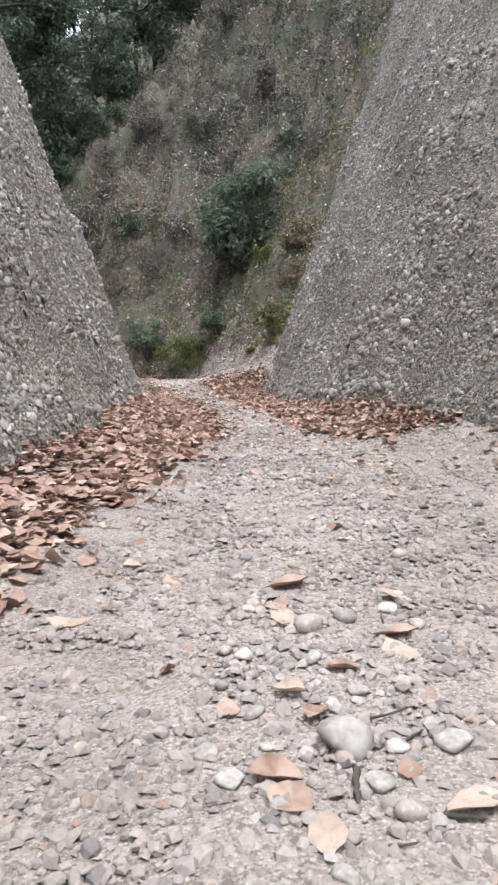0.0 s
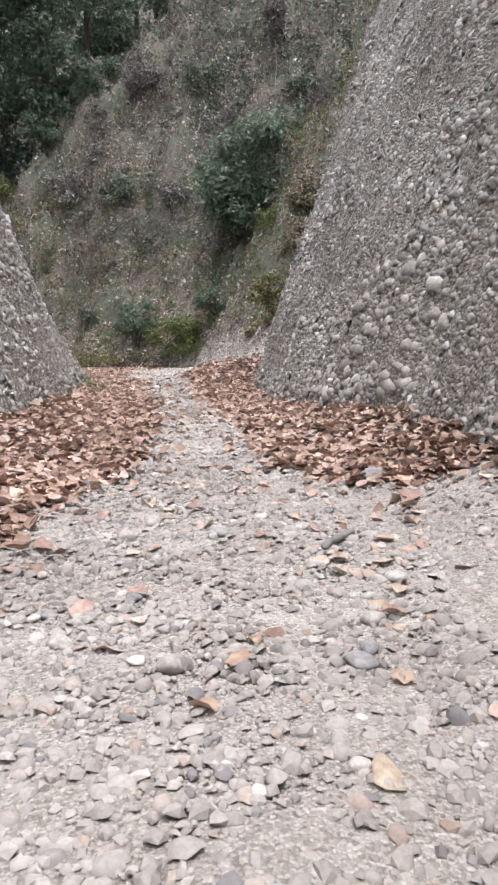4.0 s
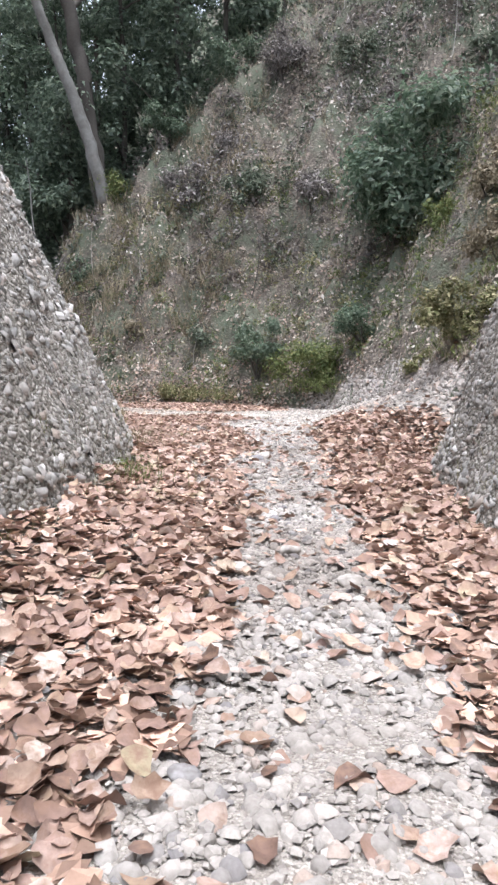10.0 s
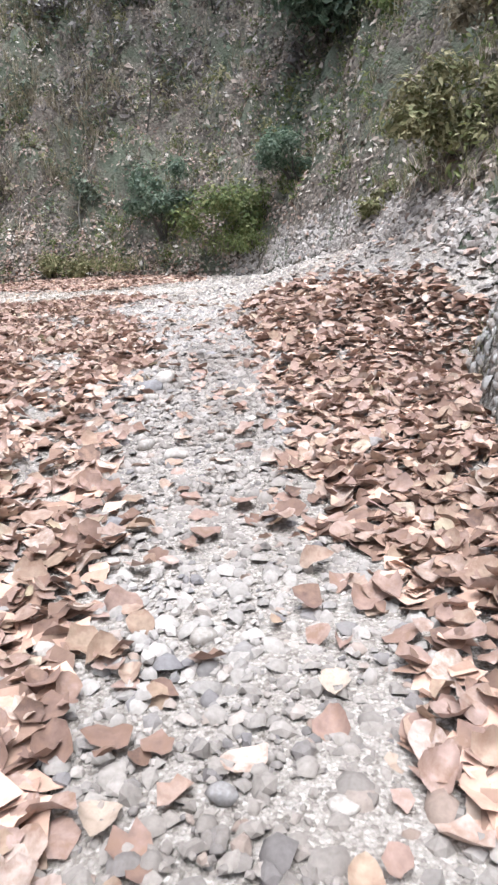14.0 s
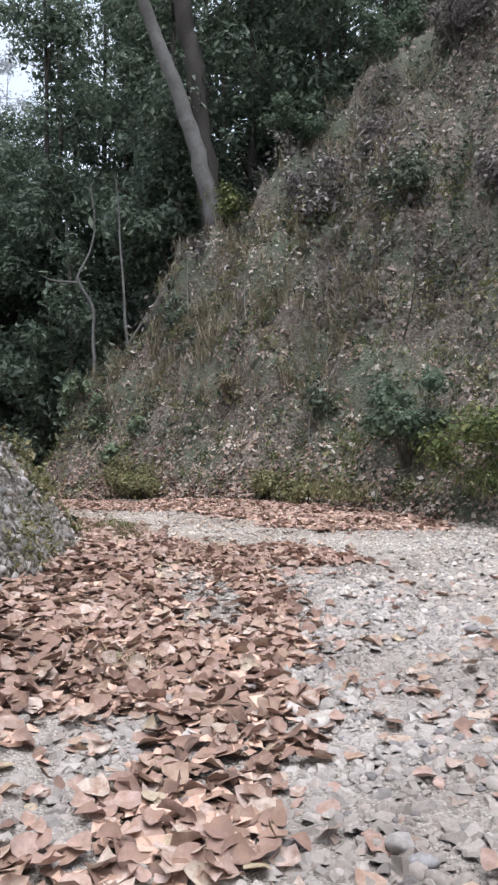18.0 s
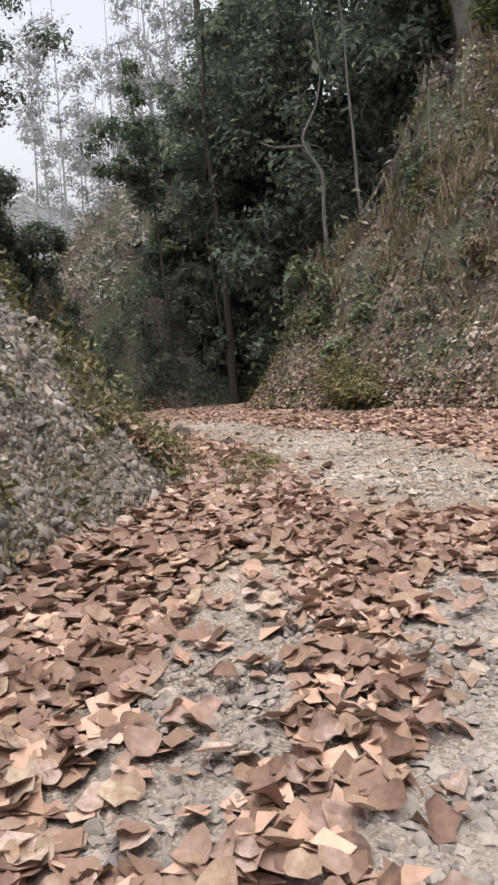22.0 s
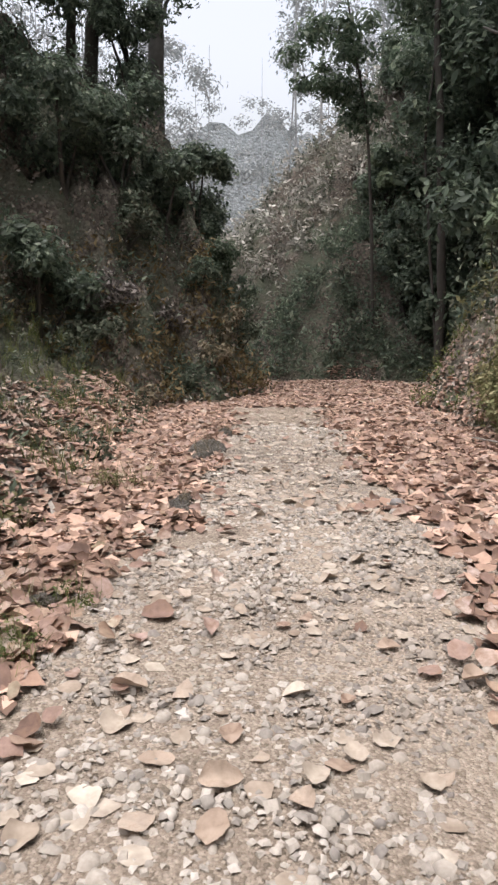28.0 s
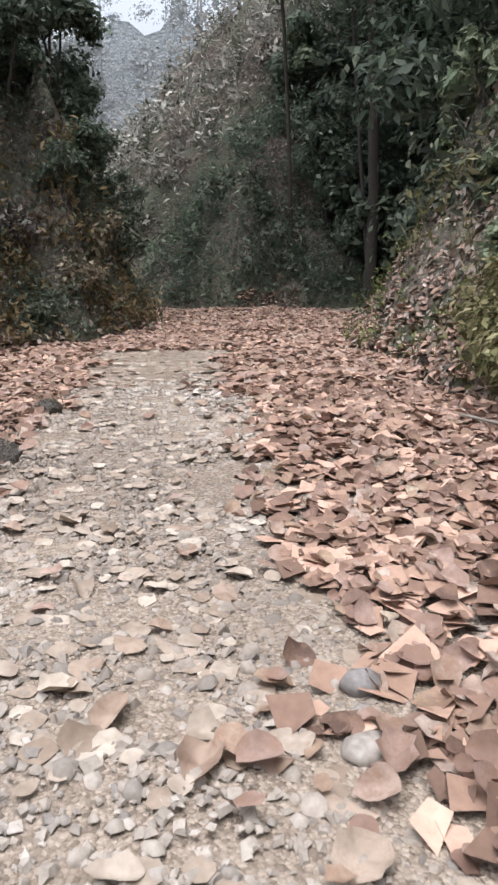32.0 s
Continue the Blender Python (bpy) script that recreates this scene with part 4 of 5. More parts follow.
v, f = tube(bent(np.array([(-16.81, 40.8, 6.04), (-17.37, 40.24, 6.04), (-17.65, 39.94, 6.2)]) - np.array(crooked.location), 4, 0.01), np.linspace(0.05, 0.02, 9), 6)
part("branch", v, f, BARK, crooked)
sap = tree("sapling", [(-14.7, 40.65, 3.4), (-14.83, 40.55, 4.78), (-14.88, 40.5, 5.9), (-14.97, 40.43, 7.0), (-15.02, 40.4, 8.1), (-15.1, 40.3, 9.2)], 0.045, (), 0, 0, BARK, FOLIAGE, "thin pale bare sapling on the spur")
v, f = tube(bent(np.array([(-14.8, 40.7, 4.0), (-14.5, 41.05, 4.76), (-14.05, 41.4, 5.6)]) - np.array(sap.location), 4, 0.01), np.linspace(0.05, 0.02, 9), 6)
part("branch", v, f, BARK, sap)
shrub("leafy_plant", -15.9, 39.3, 0.9, 1.5, 260, 0.26, PALE, "tall plant with large pale leaves on the spur", 0.2)
shrub("leafy_plant", -26.8, 43.6, 1.6, 2.2, 900, 0.22, PALE, "pale-leaved shrub on the shaded slope", 0.2)
for x, y, wd, hi in ((-14.5, 38.6, 0.9, 0.9), (-13.4, 37.8, 0.8, 0.7), (-14.3, 38.9, 1.0, 1.0), (-15.1, 38.9, 1.0, 1.0), (-12.9, 37.3, 0.7, 0.6), (-12.2, 37.4, 0.9, 0.8)):
    shrub("fern_clump", x, y, wd, hi, 320, 0.15, PALE, "green fern-like plant growing out of the slope", -0.1, category="fern")
shrub("weed_bush", -11.7, 36.3, 1.6, 1.0, 3600, 0.08, OLIVE, "olive weedy bush at the foot of the spur", -0.15, category="weed", count=14)
shrub("weed_bush", -10.9, 36.0, 1.2, 0.8, 2000, 0.08, OLIVE, "olive weedy bush at the foot of the spur", -0.12, category="weed", count=12)
GULLY = ((-19.6, 43.6, 9, 2.4, 4.0), (-18.6, 47.0, 15, 3.0, 5.0), (-21.8, 45.0, 11, 2.6, 5.0), (-16.0, 45.0, 17, 2.6, 5.0), (-23.6, 45.4, 12, 1.8, 4.5), (-22.0, 45.0, 19, 1.7, 4.5), (-25.4, 45.8, 10, 1.7, 4.0), (-21.0, 49.0, 18, 3.3, 5.0),
         (-13.5, 46.0, 22, 3.2, 4.5), (-25.0, 49.0, 16, 3.0, 5.0), (-9.5, 49.0, 27, 3.4, 4.0), (-17.5, 50.0, 22, 3.4, 5.0), (-23.0, 52.0, 21, 3.4, 5.0),
         (-29.0, 48.5, 9, 2.2, 3.0), (-15.0, 43.5, 15, 2.0, 3.5), (-11.0, 46.0, 24, 3.2, 4.5), (-16.5, 53.0, 27, 3.6, 5.0), (-12.5, 51.0, 29, 3.6, 5.0), (-6.0, 53.0, 32, 4.0, 4.5), (-20.5, 55.0, 27, 4, 5),
         (-25.0, 48.0, 14, 2.0, 4.0), (-23.5, 47.5, 22, 2.8, 5.0), (-25.5, 51.0, 24, 3.2, 5.0), (-18.5, 48.5, 28, 3.0, 5.0), (-15.5, 47.5, 27, 3.0, 5.0), (-21.5, 52.5, 31, 3.6, 5.0))
for bx, by, hz, wd, hi in GULLY:
    b = up(bx, by)
    top = max(hz, b[2] + 5)
    tree("evergreen_tree", [(bx, by, b[2] - 0.3), (bx + 0.3, by, (b[2] + top) / 2), (bx - 0.2, by + 0.2, top)], 0.15,
         clumps(bx, by - 0.5, (b[2] + top) / 2 + 0.4, wd, max(hi, (top - b[2]) / 2 + 0.6), 30, 0.7, 1.5), 6000, 0.25, DARKBARK, FOLIAGE, "dense dark evergreen tree in the shaded gully", group="gully trees")
for k in range(14):
    bx = -24 + 2.0 * k + float(rng.uniform(-0.7, 0.7))
    by = 52 + 0.35 * abs(k - 3) + float(rng.uniform(-1.5, 3))
    b = up(bx, by)
    top = max(b[2] + 9, 24 + 0.75 * k) + float(rng.uniform(-1, 3))
    tree("woodland_tree", [(bx, by, b[2] - 0.3), (bx + 0.2, by, (b[2] + top) / 2), (bx, by, top)], 0.16,
         clumps(bx, by, (b[2] + top) / 2, 2.3, (top - b[2]) / 2, 24, 0.9, 1.7), 3600, 0.36, DARKBARK, FOLIAGE, "tall leafy tree in the woods above the cut", group="woods above the cut", limbs=3)
tree("tall_tree", [(-22.4, 42.85, -0.9), (-22.51, 42.74, 2.6), (-22.65, 42.6, 5.3), (-22.8, 42.4, 7.9), (-22.8, 42.4, 9.5), (-22.75, 42.45, 11.5)], 0.14,
     clumps(-22.8, 42.4, 7, 0.9, 4.5, 14, 0.4, 0.8), 3500, 0.18, DARKBARK, FOLIAGE, "tall thin dark tree hung with creepers")
tree("creeper", [(-22.6, 42.9, -0.8), (-22.9, 42.6, 2.6), (-23.05, 42.4, 5.1), (-22.95, 42.5, 7.2), (-22.9, 42.5, 9)], 0.05, (), 0, 0, DARKBARK, FOLIAGE, "thick dark creeper climbing beside a tree", category="creeper")
tree("snag", [up(-26.8, 47.1, -0.3), (-27.2, 46.6, 7.1), (-27.5, 46.3, 11.7), (-27.55, 46.2, 15.1)], 0.16, clumps(-27.4, 46.4, 8, 0.6, 3.5, 8, 0.3, 0.6), 900, 0.2, DARKBARK, FOLIAGE, "broken dead trunk wrapped in creepers", category="dead tree", tip=0.8)
tree("bank_tree", [up(-24.3, 35.3, -0.5), (-24.3, 35.3, 7.2), (-24.28, 35.4, 9), (-24.26, 35.5, 13), (-24.2, 35.5, 18)], 0.19, clumps(-23.9, 35.6, 10.0, 2.0, 2.4, 9, 0.5, 1.0), 2200, 0.16, BARK, FOLIAGE, "straight grey tree trunk on top of the bank", tip=0.75)
tree("bank_tree", [up(-24.2, 33.6, -0.5), (-24.17, 33.75, 7.2), (-24.1, 34.1, 8.1), (-23.9, 34.9, 9.8), (-23.5, 35.8, 13)], 0.17, clumps(-23.6, 33.4, 9.5, 2.4, 2.2, 12, 0.5, 1.1), 4500, 0.16, DARKBARK, FOLIAGE, "dark forked tree on top of the bank", tip=0.5)
tree("bank_tree", [up(-23.8, 33.1, -0.5), (-23.78, 33.17, 7.2), (-23.76, 33.27, 9.6), (-23.6, 33.2, 14)], 0.12, clumps(-22.8, 31.8, 9.0, 2.2, 2.8, 14, 0.6, 1.2), 7000, 0.16, DARKBARK, FOLIAGE, "slim dark tree on top of the bank", tip=0.5)
for bx, by, wd, hi in ((-21.4, 34.6, 2.0, 2.2), (-22.4, 35.7, 2.0, 2.6), (-20.6, 32.4, 2.6, 3.0), (-24.4, 35.9, 2.0, 2.6), (-22.5, 31.5, 3.4, 5), (-18.8, 31.6, 2.2, 2.4), (-19.8, 29.6, 3.4, 6), (-17.4, 30.0, 2.6, 3.0),
                       (-23.2, 36.0, 2.4, 1.9), (-21.8, 29.2, 3.6, 8), (-26.0, 35.0, 2.4, 3.0), (-21.0, 33.6, 2.2, 2.6), (-20.2, 30.6, 3.0, 5), (-18.4, 27.5, 3.6, 7), (-23.5, 34.6, 2.4, 3.5)):
    shrub("bank_shrub", bx, by, wd, hi, 5600, 0.125, FOLIAGE, "dark evergreen scrub hanging over the bank")


for bx, by, wd, hi in ((-14.0, 46.0, 4, 6), (-16.2, 47.0, 4, 7), (-12.0, 47.5, 4, 6), (-9.6, 48.0, 4, 5), (-17.8, 48.5, 4, 8), (-7.6, 49.0, 4, 5), (-19.6, 46.6, 3.4, 6), (-14.4, 44.4, 3, 4)):
    shrub("crest_shrub", bx, by, wd, hi, 5200, 0.25, FOLIAGE, "dense dark evergreen shrub on the crest", count=18)
for bx, by, wd, hi in ((-24.7, 43.1, 2.0, 3.6), (-27.2, 43.6, 1.8, 2.6), (-24.4, 43.6, 2.8, 4.5), (-26.2, 44.8, 2.2, 4.5), (-23.2, 43.4, 2.2, 3.2), (-28.6, 45.2, 2.0, 2.4)):
    shrub("gully_shrub", bx, by, wd, hi, 4500, 0.17, FOLIAGE, "dark evergreen shrub crowding the gully", category="shrub", count=14)
tree("drooping_tree", [up(-25.3, 42.4, -0.3), (-25.0, 41.8, 5.0), (-24.6, 40.9, 8.0), (-24.1, 40.0, 10.5)], 0.05,
     clumps(-24.4, 40.8, 7.8, 1.7, 2.8, 22, 0.4, 0.8), 5200, 0.17, DARKBARK, SHRUB, "slender leafy tree drooping over the road")
for bx, by, wd, hi, mat, label in ((-19.3, 34.2, 1.1, 0.9, SCRUBLEAF, "grey-green bush on the bank"), (-19.9, 35.2, 1.0, 0.9, STRAW, "dry fern clump at the foot of the bank"), (-20.9, 36.0, 1.1, 1.1, STRAW, "dry fern clump at the foot of the bank"),
                                   (-21.6, 36.5, 1.2, 1.3, SCRUBLEAF, "grey-green bush on the bank"), (-22.6, 36.8, 1.2, 1.4, FOLIAGE, "dark bush on the bank"), (-23.8, 36.8, 1.4, 1.6, FOLIAGE, "dark bush on the bank"),
                                   (-20.6, 35.2, 1.3, 1.2, FOLIAGE, "dark bush on the bank"), (-21.4, 35.8, 1.4, 1.4, SHRUB, "green bush hanging on the bank"), (-22.0, 36.0, 1.5, 1.6, SHRUB, "green bush hanging on the bank"),
                                   (-20.0, 34.2, 1.2, 1.0, TWIG, "leafless bush on the bank"), (-19.0, 32.8, 1.4, 1.0, TWIG, "leafless bush on the bank"), (-20.4, 33.6, 1.5, 1.3, SCRUBLEAF, "grey-green bush on the bank"),
                                   (-18.2, 32.4, 1.3, 1.0, SCRUBLEAF, "grey-green bush on the bank"), (-17.6, 33.1, 1.0, 0.6, STRAW, "dry grass bush on the bank")):
    shrub("bank_bush", bx, by, wd, hi, int(900 * wd * hi), 0.1, mat, label, -0.2, count=11)


# scrub over the hillside: dry twigs and grey-green leaves
def scrub(count, x0, x1, y0, y1, index, low, high, blades, size, keep):
    x, y = random_in(x0, x1, y0, y1, count)
    z, which = land(x, y)
    ok = (which == index) & keep(x, y, z) & ~talus(x, y, z)
    x, y, z = x[ok], y[ok], z[ok]
    n = len(x)
    tall = rng.uniform(low, high, n)
    k = np.repeat(np.arange(n), blades)
    m = len(k)
    d = rng.normal(0, 1, (m, 3))
    p = np.stack([x[k], y[k], z[k]], -1) + np.stack([d[:, 0] * 0.24, d[:, 1] * 0.24, np.abs(d[:, 2]) * 0.36], -1) * tall[k][:, None]
    s = size * rng.uniform(0.5, 1.4, m)
    return strewn(KITE_V, KITE_F, p, turned(d + rng.normal(0, 0.7, (m, 3)), rng.uniform(0, 6.28, m)), np.stack([s * 0.6, s, s], -1))


sv, sf = scrub(2900, -22, 9, 34, 52, 3, 0.5, 1.5, 28, 0.18, lambda x, y, z: (z > 3.5) & (fbm(x, y, 5.5, 2) > -0.05))
stuff("scrub", sv, sf, TWIG, "grey-brown leafless scrub over the upper hillside", "", hill)
sv, sf = scrub(5000, -18, 8, 31, 43, 3, 0.15, 0.45, 16, 0.08, lambda x, y, z: (fbm(x, y, 2.7, 31) > -0.1) & (z - ground_height(x, y) < 8))
gv2, gf2 = scrub(6000, -17, 8, 31, 43, 3, 0.2, 0.55, 20, 0.08, lambda x, y, z: (fbm(x, y, 3.3, 41) > 0.0) & (z - ground_height(x, y) < 8))
stuff("low_weeds", gv2, gf2, GREENGRASS, "low green weeds in patches on the hillside", "", hill)
stuff("low_weeds", sv, sf, SCRUBLEAF, "low dull green weeds among fallen leaves", "", hill)
sv, sf = scrub(1500, -16, 10, 32, 46, 3, 0.4, 1.1, 40, 0.13, lambda x, y, z: (fbm(x, y, 3.1, 21) > 0.35) & (z - ground_height(x, y) < 9))
stuff("scrub", sv, sf, OLIVE, "olive weeds in patches on the hillside", "", hill)
tv, tf = tufts(3600, lambda c: random_in(-19, -6, 35.5, 44, c), 10, 0.85, 0.8, lambda x, y, z, w: (w == 3) & (z - ground_height(x, y) > 2.2) & (fbm(x, y, 2.5, 6) > 0.0))
stuff("dry_grass", tv, tf, STRAW, "long bleached grass hanging over the spur", "", hill)
sv, sf = scrub(3200, -22, 9, 33, 52, 3, 0.5, 1.6, 36, 0.16, lambda x, y, z: (fbm(x, y, 4.1, 12) + 0.05 * (z - 7) > 0.05) & (z - ground_height(x, y) > 1.5))
stuff("scrub", sv, sf, SCRUBLEAF, "grey-green scrub over the hillside", "", hill)
sv, sf = scrub(1600, -28, -19, 38, 50, 3, 0.6, 1.5, 44, 0.15, lambda x, y, z: z < 6)
stuff("scrub", sv, sf, FOLIAGE, "dark evergreen scrub on the shaded slope", "", hill)
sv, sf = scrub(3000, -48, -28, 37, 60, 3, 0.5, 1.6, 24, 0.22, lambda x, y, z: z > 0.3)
stuff("scrub", sv, sf, HAZESCRUB, "grey-green scrub over the far slope, paled by painted haze", "", hill)
sv, sf = scrub(2200, -42, -19, 36, 58, 3, 0.5, 1.5, 26, 0.17, lambda x, y, z: fbm(x, y, 4.1, 12) > -0.6)
stuff("scrub", sv, sf, SCRUBLEAF, "dull green scrub over the far slope", "", hill)
sv, sf = scrub(900, -12, 6, 24, 36, 3, 0.35, 0.9, 30, 0.10, lambda x, y, z: (x > -2.2) | (z - ground_height(x, y) < 1.3))
stuff("scrub", sv, sf, GREENGRASS, "low green weeds along the foot of the hill", "", hill)
sv, sf = scrub(3000, -30, -14, 24, 38, 4, 0.4, 1.2, 34, 0.1, lambda x, y, z: fbm(x, y, 3.1, 4) > -0.55)
stuff("scrub", sv, sf, FOLIAGE, "dark green scrub over the bank", "", bank)
sv, sf = scrub(2600, -27, -15, 28, 38, 4, 0.3, 0.9, 26, 0.12, lambda x, y, z: (z - ground_height(x, y) < 3.2) & (fbm(x, y, 2.6, 14) > -0.3))
stuff("scrub", sv, sf, OCHRE, "ochre dead fern hanging on the lower bank", "", bank)
sv, sf = scrub(900, -20, -7, 26, 34, 1, 0.2, 0.5, 22, 0.08, lambda x, y, z: fbm(x, y, 2.1, 4) > -0.2)
stuff("scrub", sv, sf, SCRUBLEAF, "low weeds on the roadside slope", "", cliff_left)
sv, sf = scrub(1500, -10, -4.6, 24.5, 31, 1, 0.15, 0.4, 24, 0.07, lambda x, y, z: (fbm(x, y, 1.7, 8) + 0.3 * (y - 28.4) > 0.0) & (z < 3.5))
stuff("scrub", sv, sf, OLIVE, "olive weeds over the end of the cliff", "", cliff_left)
tv, tf = tufts(500, lambda c: random_in(-19, -9, 28.5, 34.5, c), 12, 0.35, 0.8, lambda x, y, z, w: (w == 1) | (w == 4))
stuff("grass", tv, tf, GREENGRASS, "dull green grass on the roadside slope", "", bank)


# bushes and bare stems that stand out on the hillside
for x, y, wd, hi, mat, label in ((-3.5, 38.5, 1.8, 1.6, TWIG, "leafless grey bush on the hillside"), (-6.0, 39.5, 2.2, 1.8, SCRUBLEAF, "grey-green bush on the hillside"), (-8.5, 40.5, 2.4, 2.0, TWIG, "leafless grey bush on the hillside"),
                                 (2.2, 38.0, 2.0, 1.6, SCRUBLEAF, "grey-green bush on the hillside"), (1.5, 41.0, 2.4, 2.0, TWIG, "leafless grey bush on the hillside"), (-2.0, 42.5, 2.6, 2.2, SCRUBLEAF, "grey-green bush on the hillside"),
                                 (-5.5, 43.5, 2.6, 2.4, TWIG, "leafless grey bush on the hillside"), (-10.5, 43.5, 2.4, 2.4, SHRUB, "green bush on top of the spur"), (-8.0, 45.5, 3.0, 3.0, SHRUB, "green bush high on the hillside"),
                                 (3.5, 44.5, 2.8, 2.4, SCRUBLEAF, "grey-green bush on the hillside"), (-1.0, 47.0, 3.0, 2.6, TWIG, "leafless grey bush on the hillside"), (-11.5, 39.0, 1.4, 1.1, SCRUBLEAF, "grey-green bush on the spur"),
                                 (-13.0, 40.5, 1.6, 1.4, SHRUB, "green bush on the spur"), (-9.5, 37.6, 1.0, 0.8, STRAW, "dry bush on the spur"), (-6.8, 36.6, 1.3, 1.0, SCRUBLEAF, "grey-green bush on the lower slope"),
                                 (-12.2, 41.9, 1.8, 1.6, GREENGRASS, "bright green bush beside a leaning trunk"), (0.9, 33.0, 1.6, 1.0, GREENGRASS, "olive bush above the ramp"), (1.6, 30.2, 1.6, 1.0, STRAW, "dry bush above the ramp"),
                                 (0.3, 34.2, 1.4, 1.0, SCRUBLEAF, "grey-green bush above the ramp"), (-7.2, 42.0, 2.0, 1.6, TWIG, "leafless grey bush on the hillside"), (-0.5, 39.5, 1.6, 1.4, TWIG, "leafless grey bush on the hillside")):
    shrub("hill_bush", x, y, wd, hi, int(500 * wd * hi), 0.13, mat, label, -0.15, count=12)
for k in range(26):
    x, y = float(rng.uniform(-13, 4)), float(rng.uniform(36, 47))
    p = up(x, y, -0.1)
    h = float(rng.uniform(0.9, 2.6))
    tree("thin_stem", [p, (p[0] + rng.normal(0, 0.1), p[1] - 0.1, p[2] + h * 0.5), (p[0] + rng.normal(0, 0.3), p[1] - 0.2, p[2] + h)], float(rng.uniform(0.014, 0.028)), (), 0, 0,
         PALEBARK if k % 2 else DARKBARK, FOLIAGE, "thin bare stem standing on the hillside", group="hillside stems", category="stem")


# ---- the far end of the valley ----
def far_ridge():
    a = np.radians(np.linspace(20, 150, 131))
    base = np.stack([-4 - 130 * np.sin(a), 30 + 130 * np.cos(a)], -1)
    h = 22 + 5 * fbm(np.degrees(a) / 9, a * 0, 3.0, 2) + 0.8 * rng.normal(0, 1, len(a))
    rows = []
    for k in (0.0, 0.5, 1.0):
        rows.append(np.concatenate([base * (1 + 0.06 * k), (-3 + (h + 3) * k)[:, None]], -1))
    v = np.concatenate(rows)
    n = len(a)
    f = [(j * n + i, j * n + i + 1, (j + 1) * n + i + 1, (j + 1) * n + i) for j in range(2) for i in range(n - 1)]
    return tagged(new("backdrop", mesh_of("backdrop", v, f, RIDGE)), "wooded ridge beyond the valley, haze painted into its colour", "ridge", kind="structure")


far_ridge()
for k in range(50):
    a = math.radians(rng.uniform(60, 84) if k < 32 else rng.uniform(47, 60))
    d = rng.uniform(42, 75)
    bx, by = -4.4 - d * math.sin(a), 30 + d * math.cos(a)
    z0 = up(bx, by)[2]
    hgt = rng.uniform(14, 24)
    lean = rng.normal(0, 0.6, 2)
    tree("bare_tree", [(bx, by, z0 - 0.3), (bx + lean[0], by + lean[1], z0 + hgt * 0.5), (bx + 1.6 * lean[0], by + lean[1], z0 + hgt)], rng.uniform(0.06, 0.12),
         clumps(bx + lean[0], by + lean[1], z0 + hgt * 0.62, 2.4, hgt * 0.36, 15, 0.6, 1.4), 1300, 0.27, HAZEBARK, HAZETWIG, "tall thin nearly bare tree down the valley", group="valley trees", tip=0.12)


# ---- loose things on the track ----
def stone_mesh(seed, flat):
    bm = bmesh.new()
    bmesh.ops.create_icosphere(bm, subdivisions=2, radius=1.0)
    q = np.random.default_rng(seed)
    cuts = q.normal(0, 1, (9, 3))
    cuts /= np.linalg.norm(cuts, axis=1, keepdims=True)
    depth = q.uniform(0.5, 0.9, 9)
    for v in bm.verts:
        p = np.array(v.co)
        for c, d in zip(cuts, depth):
            over = p @ c - d
            if over > 0:
                p = p - c * over * 0.93
        n = noise.noise(Vector(p) * 1.4 + Vector((seed, 0, 0)))
        p = p * (1 + 0.12 * n)
        v.co = (p[0] * 1.15, p[1] * 0.9, p[2] * flat)
    me = bpy.data.meshes.new("stone")
    bm.to_mesh(me)
    bm.free()
    for p in me.polygons:
        p.use_smooth = True
    me.materials.append(STONE_ONE)
    return me


STONES = [stone_mesh(k, f) for k, f in enumerate((0.72, 0.5, 0.62, 0.45, 0.8, 0.55))]

PALE_STONES = [me.copy() for me in STONES]
for me in PALE_STONES:
    me.materials.clear()
    me.materials.append(STONE_PALE)


def stone(x, y, r, k, label, sunk=0.25, tone=0):
    ob = new("stone", (STONES, PALE_STONES)[tone][k % 6])
    flat = (0.72, 0.5, 0.62, 0.45, 0.8, 0.55)[k % 6]
    ob.matrix_world = pose(x, y, float(ground_height(np.array([x]), np.array([y]))[0]) + r * flat * (1 - 2 * sunk) * 0.8, rng.uniform(-8, 8), rng.uniform(-8, 8), rng.uniform(0, 360)) @ Matrix.Scale(r, 4)
    return tagged(ob, label, "stone", "loose stones on the track")


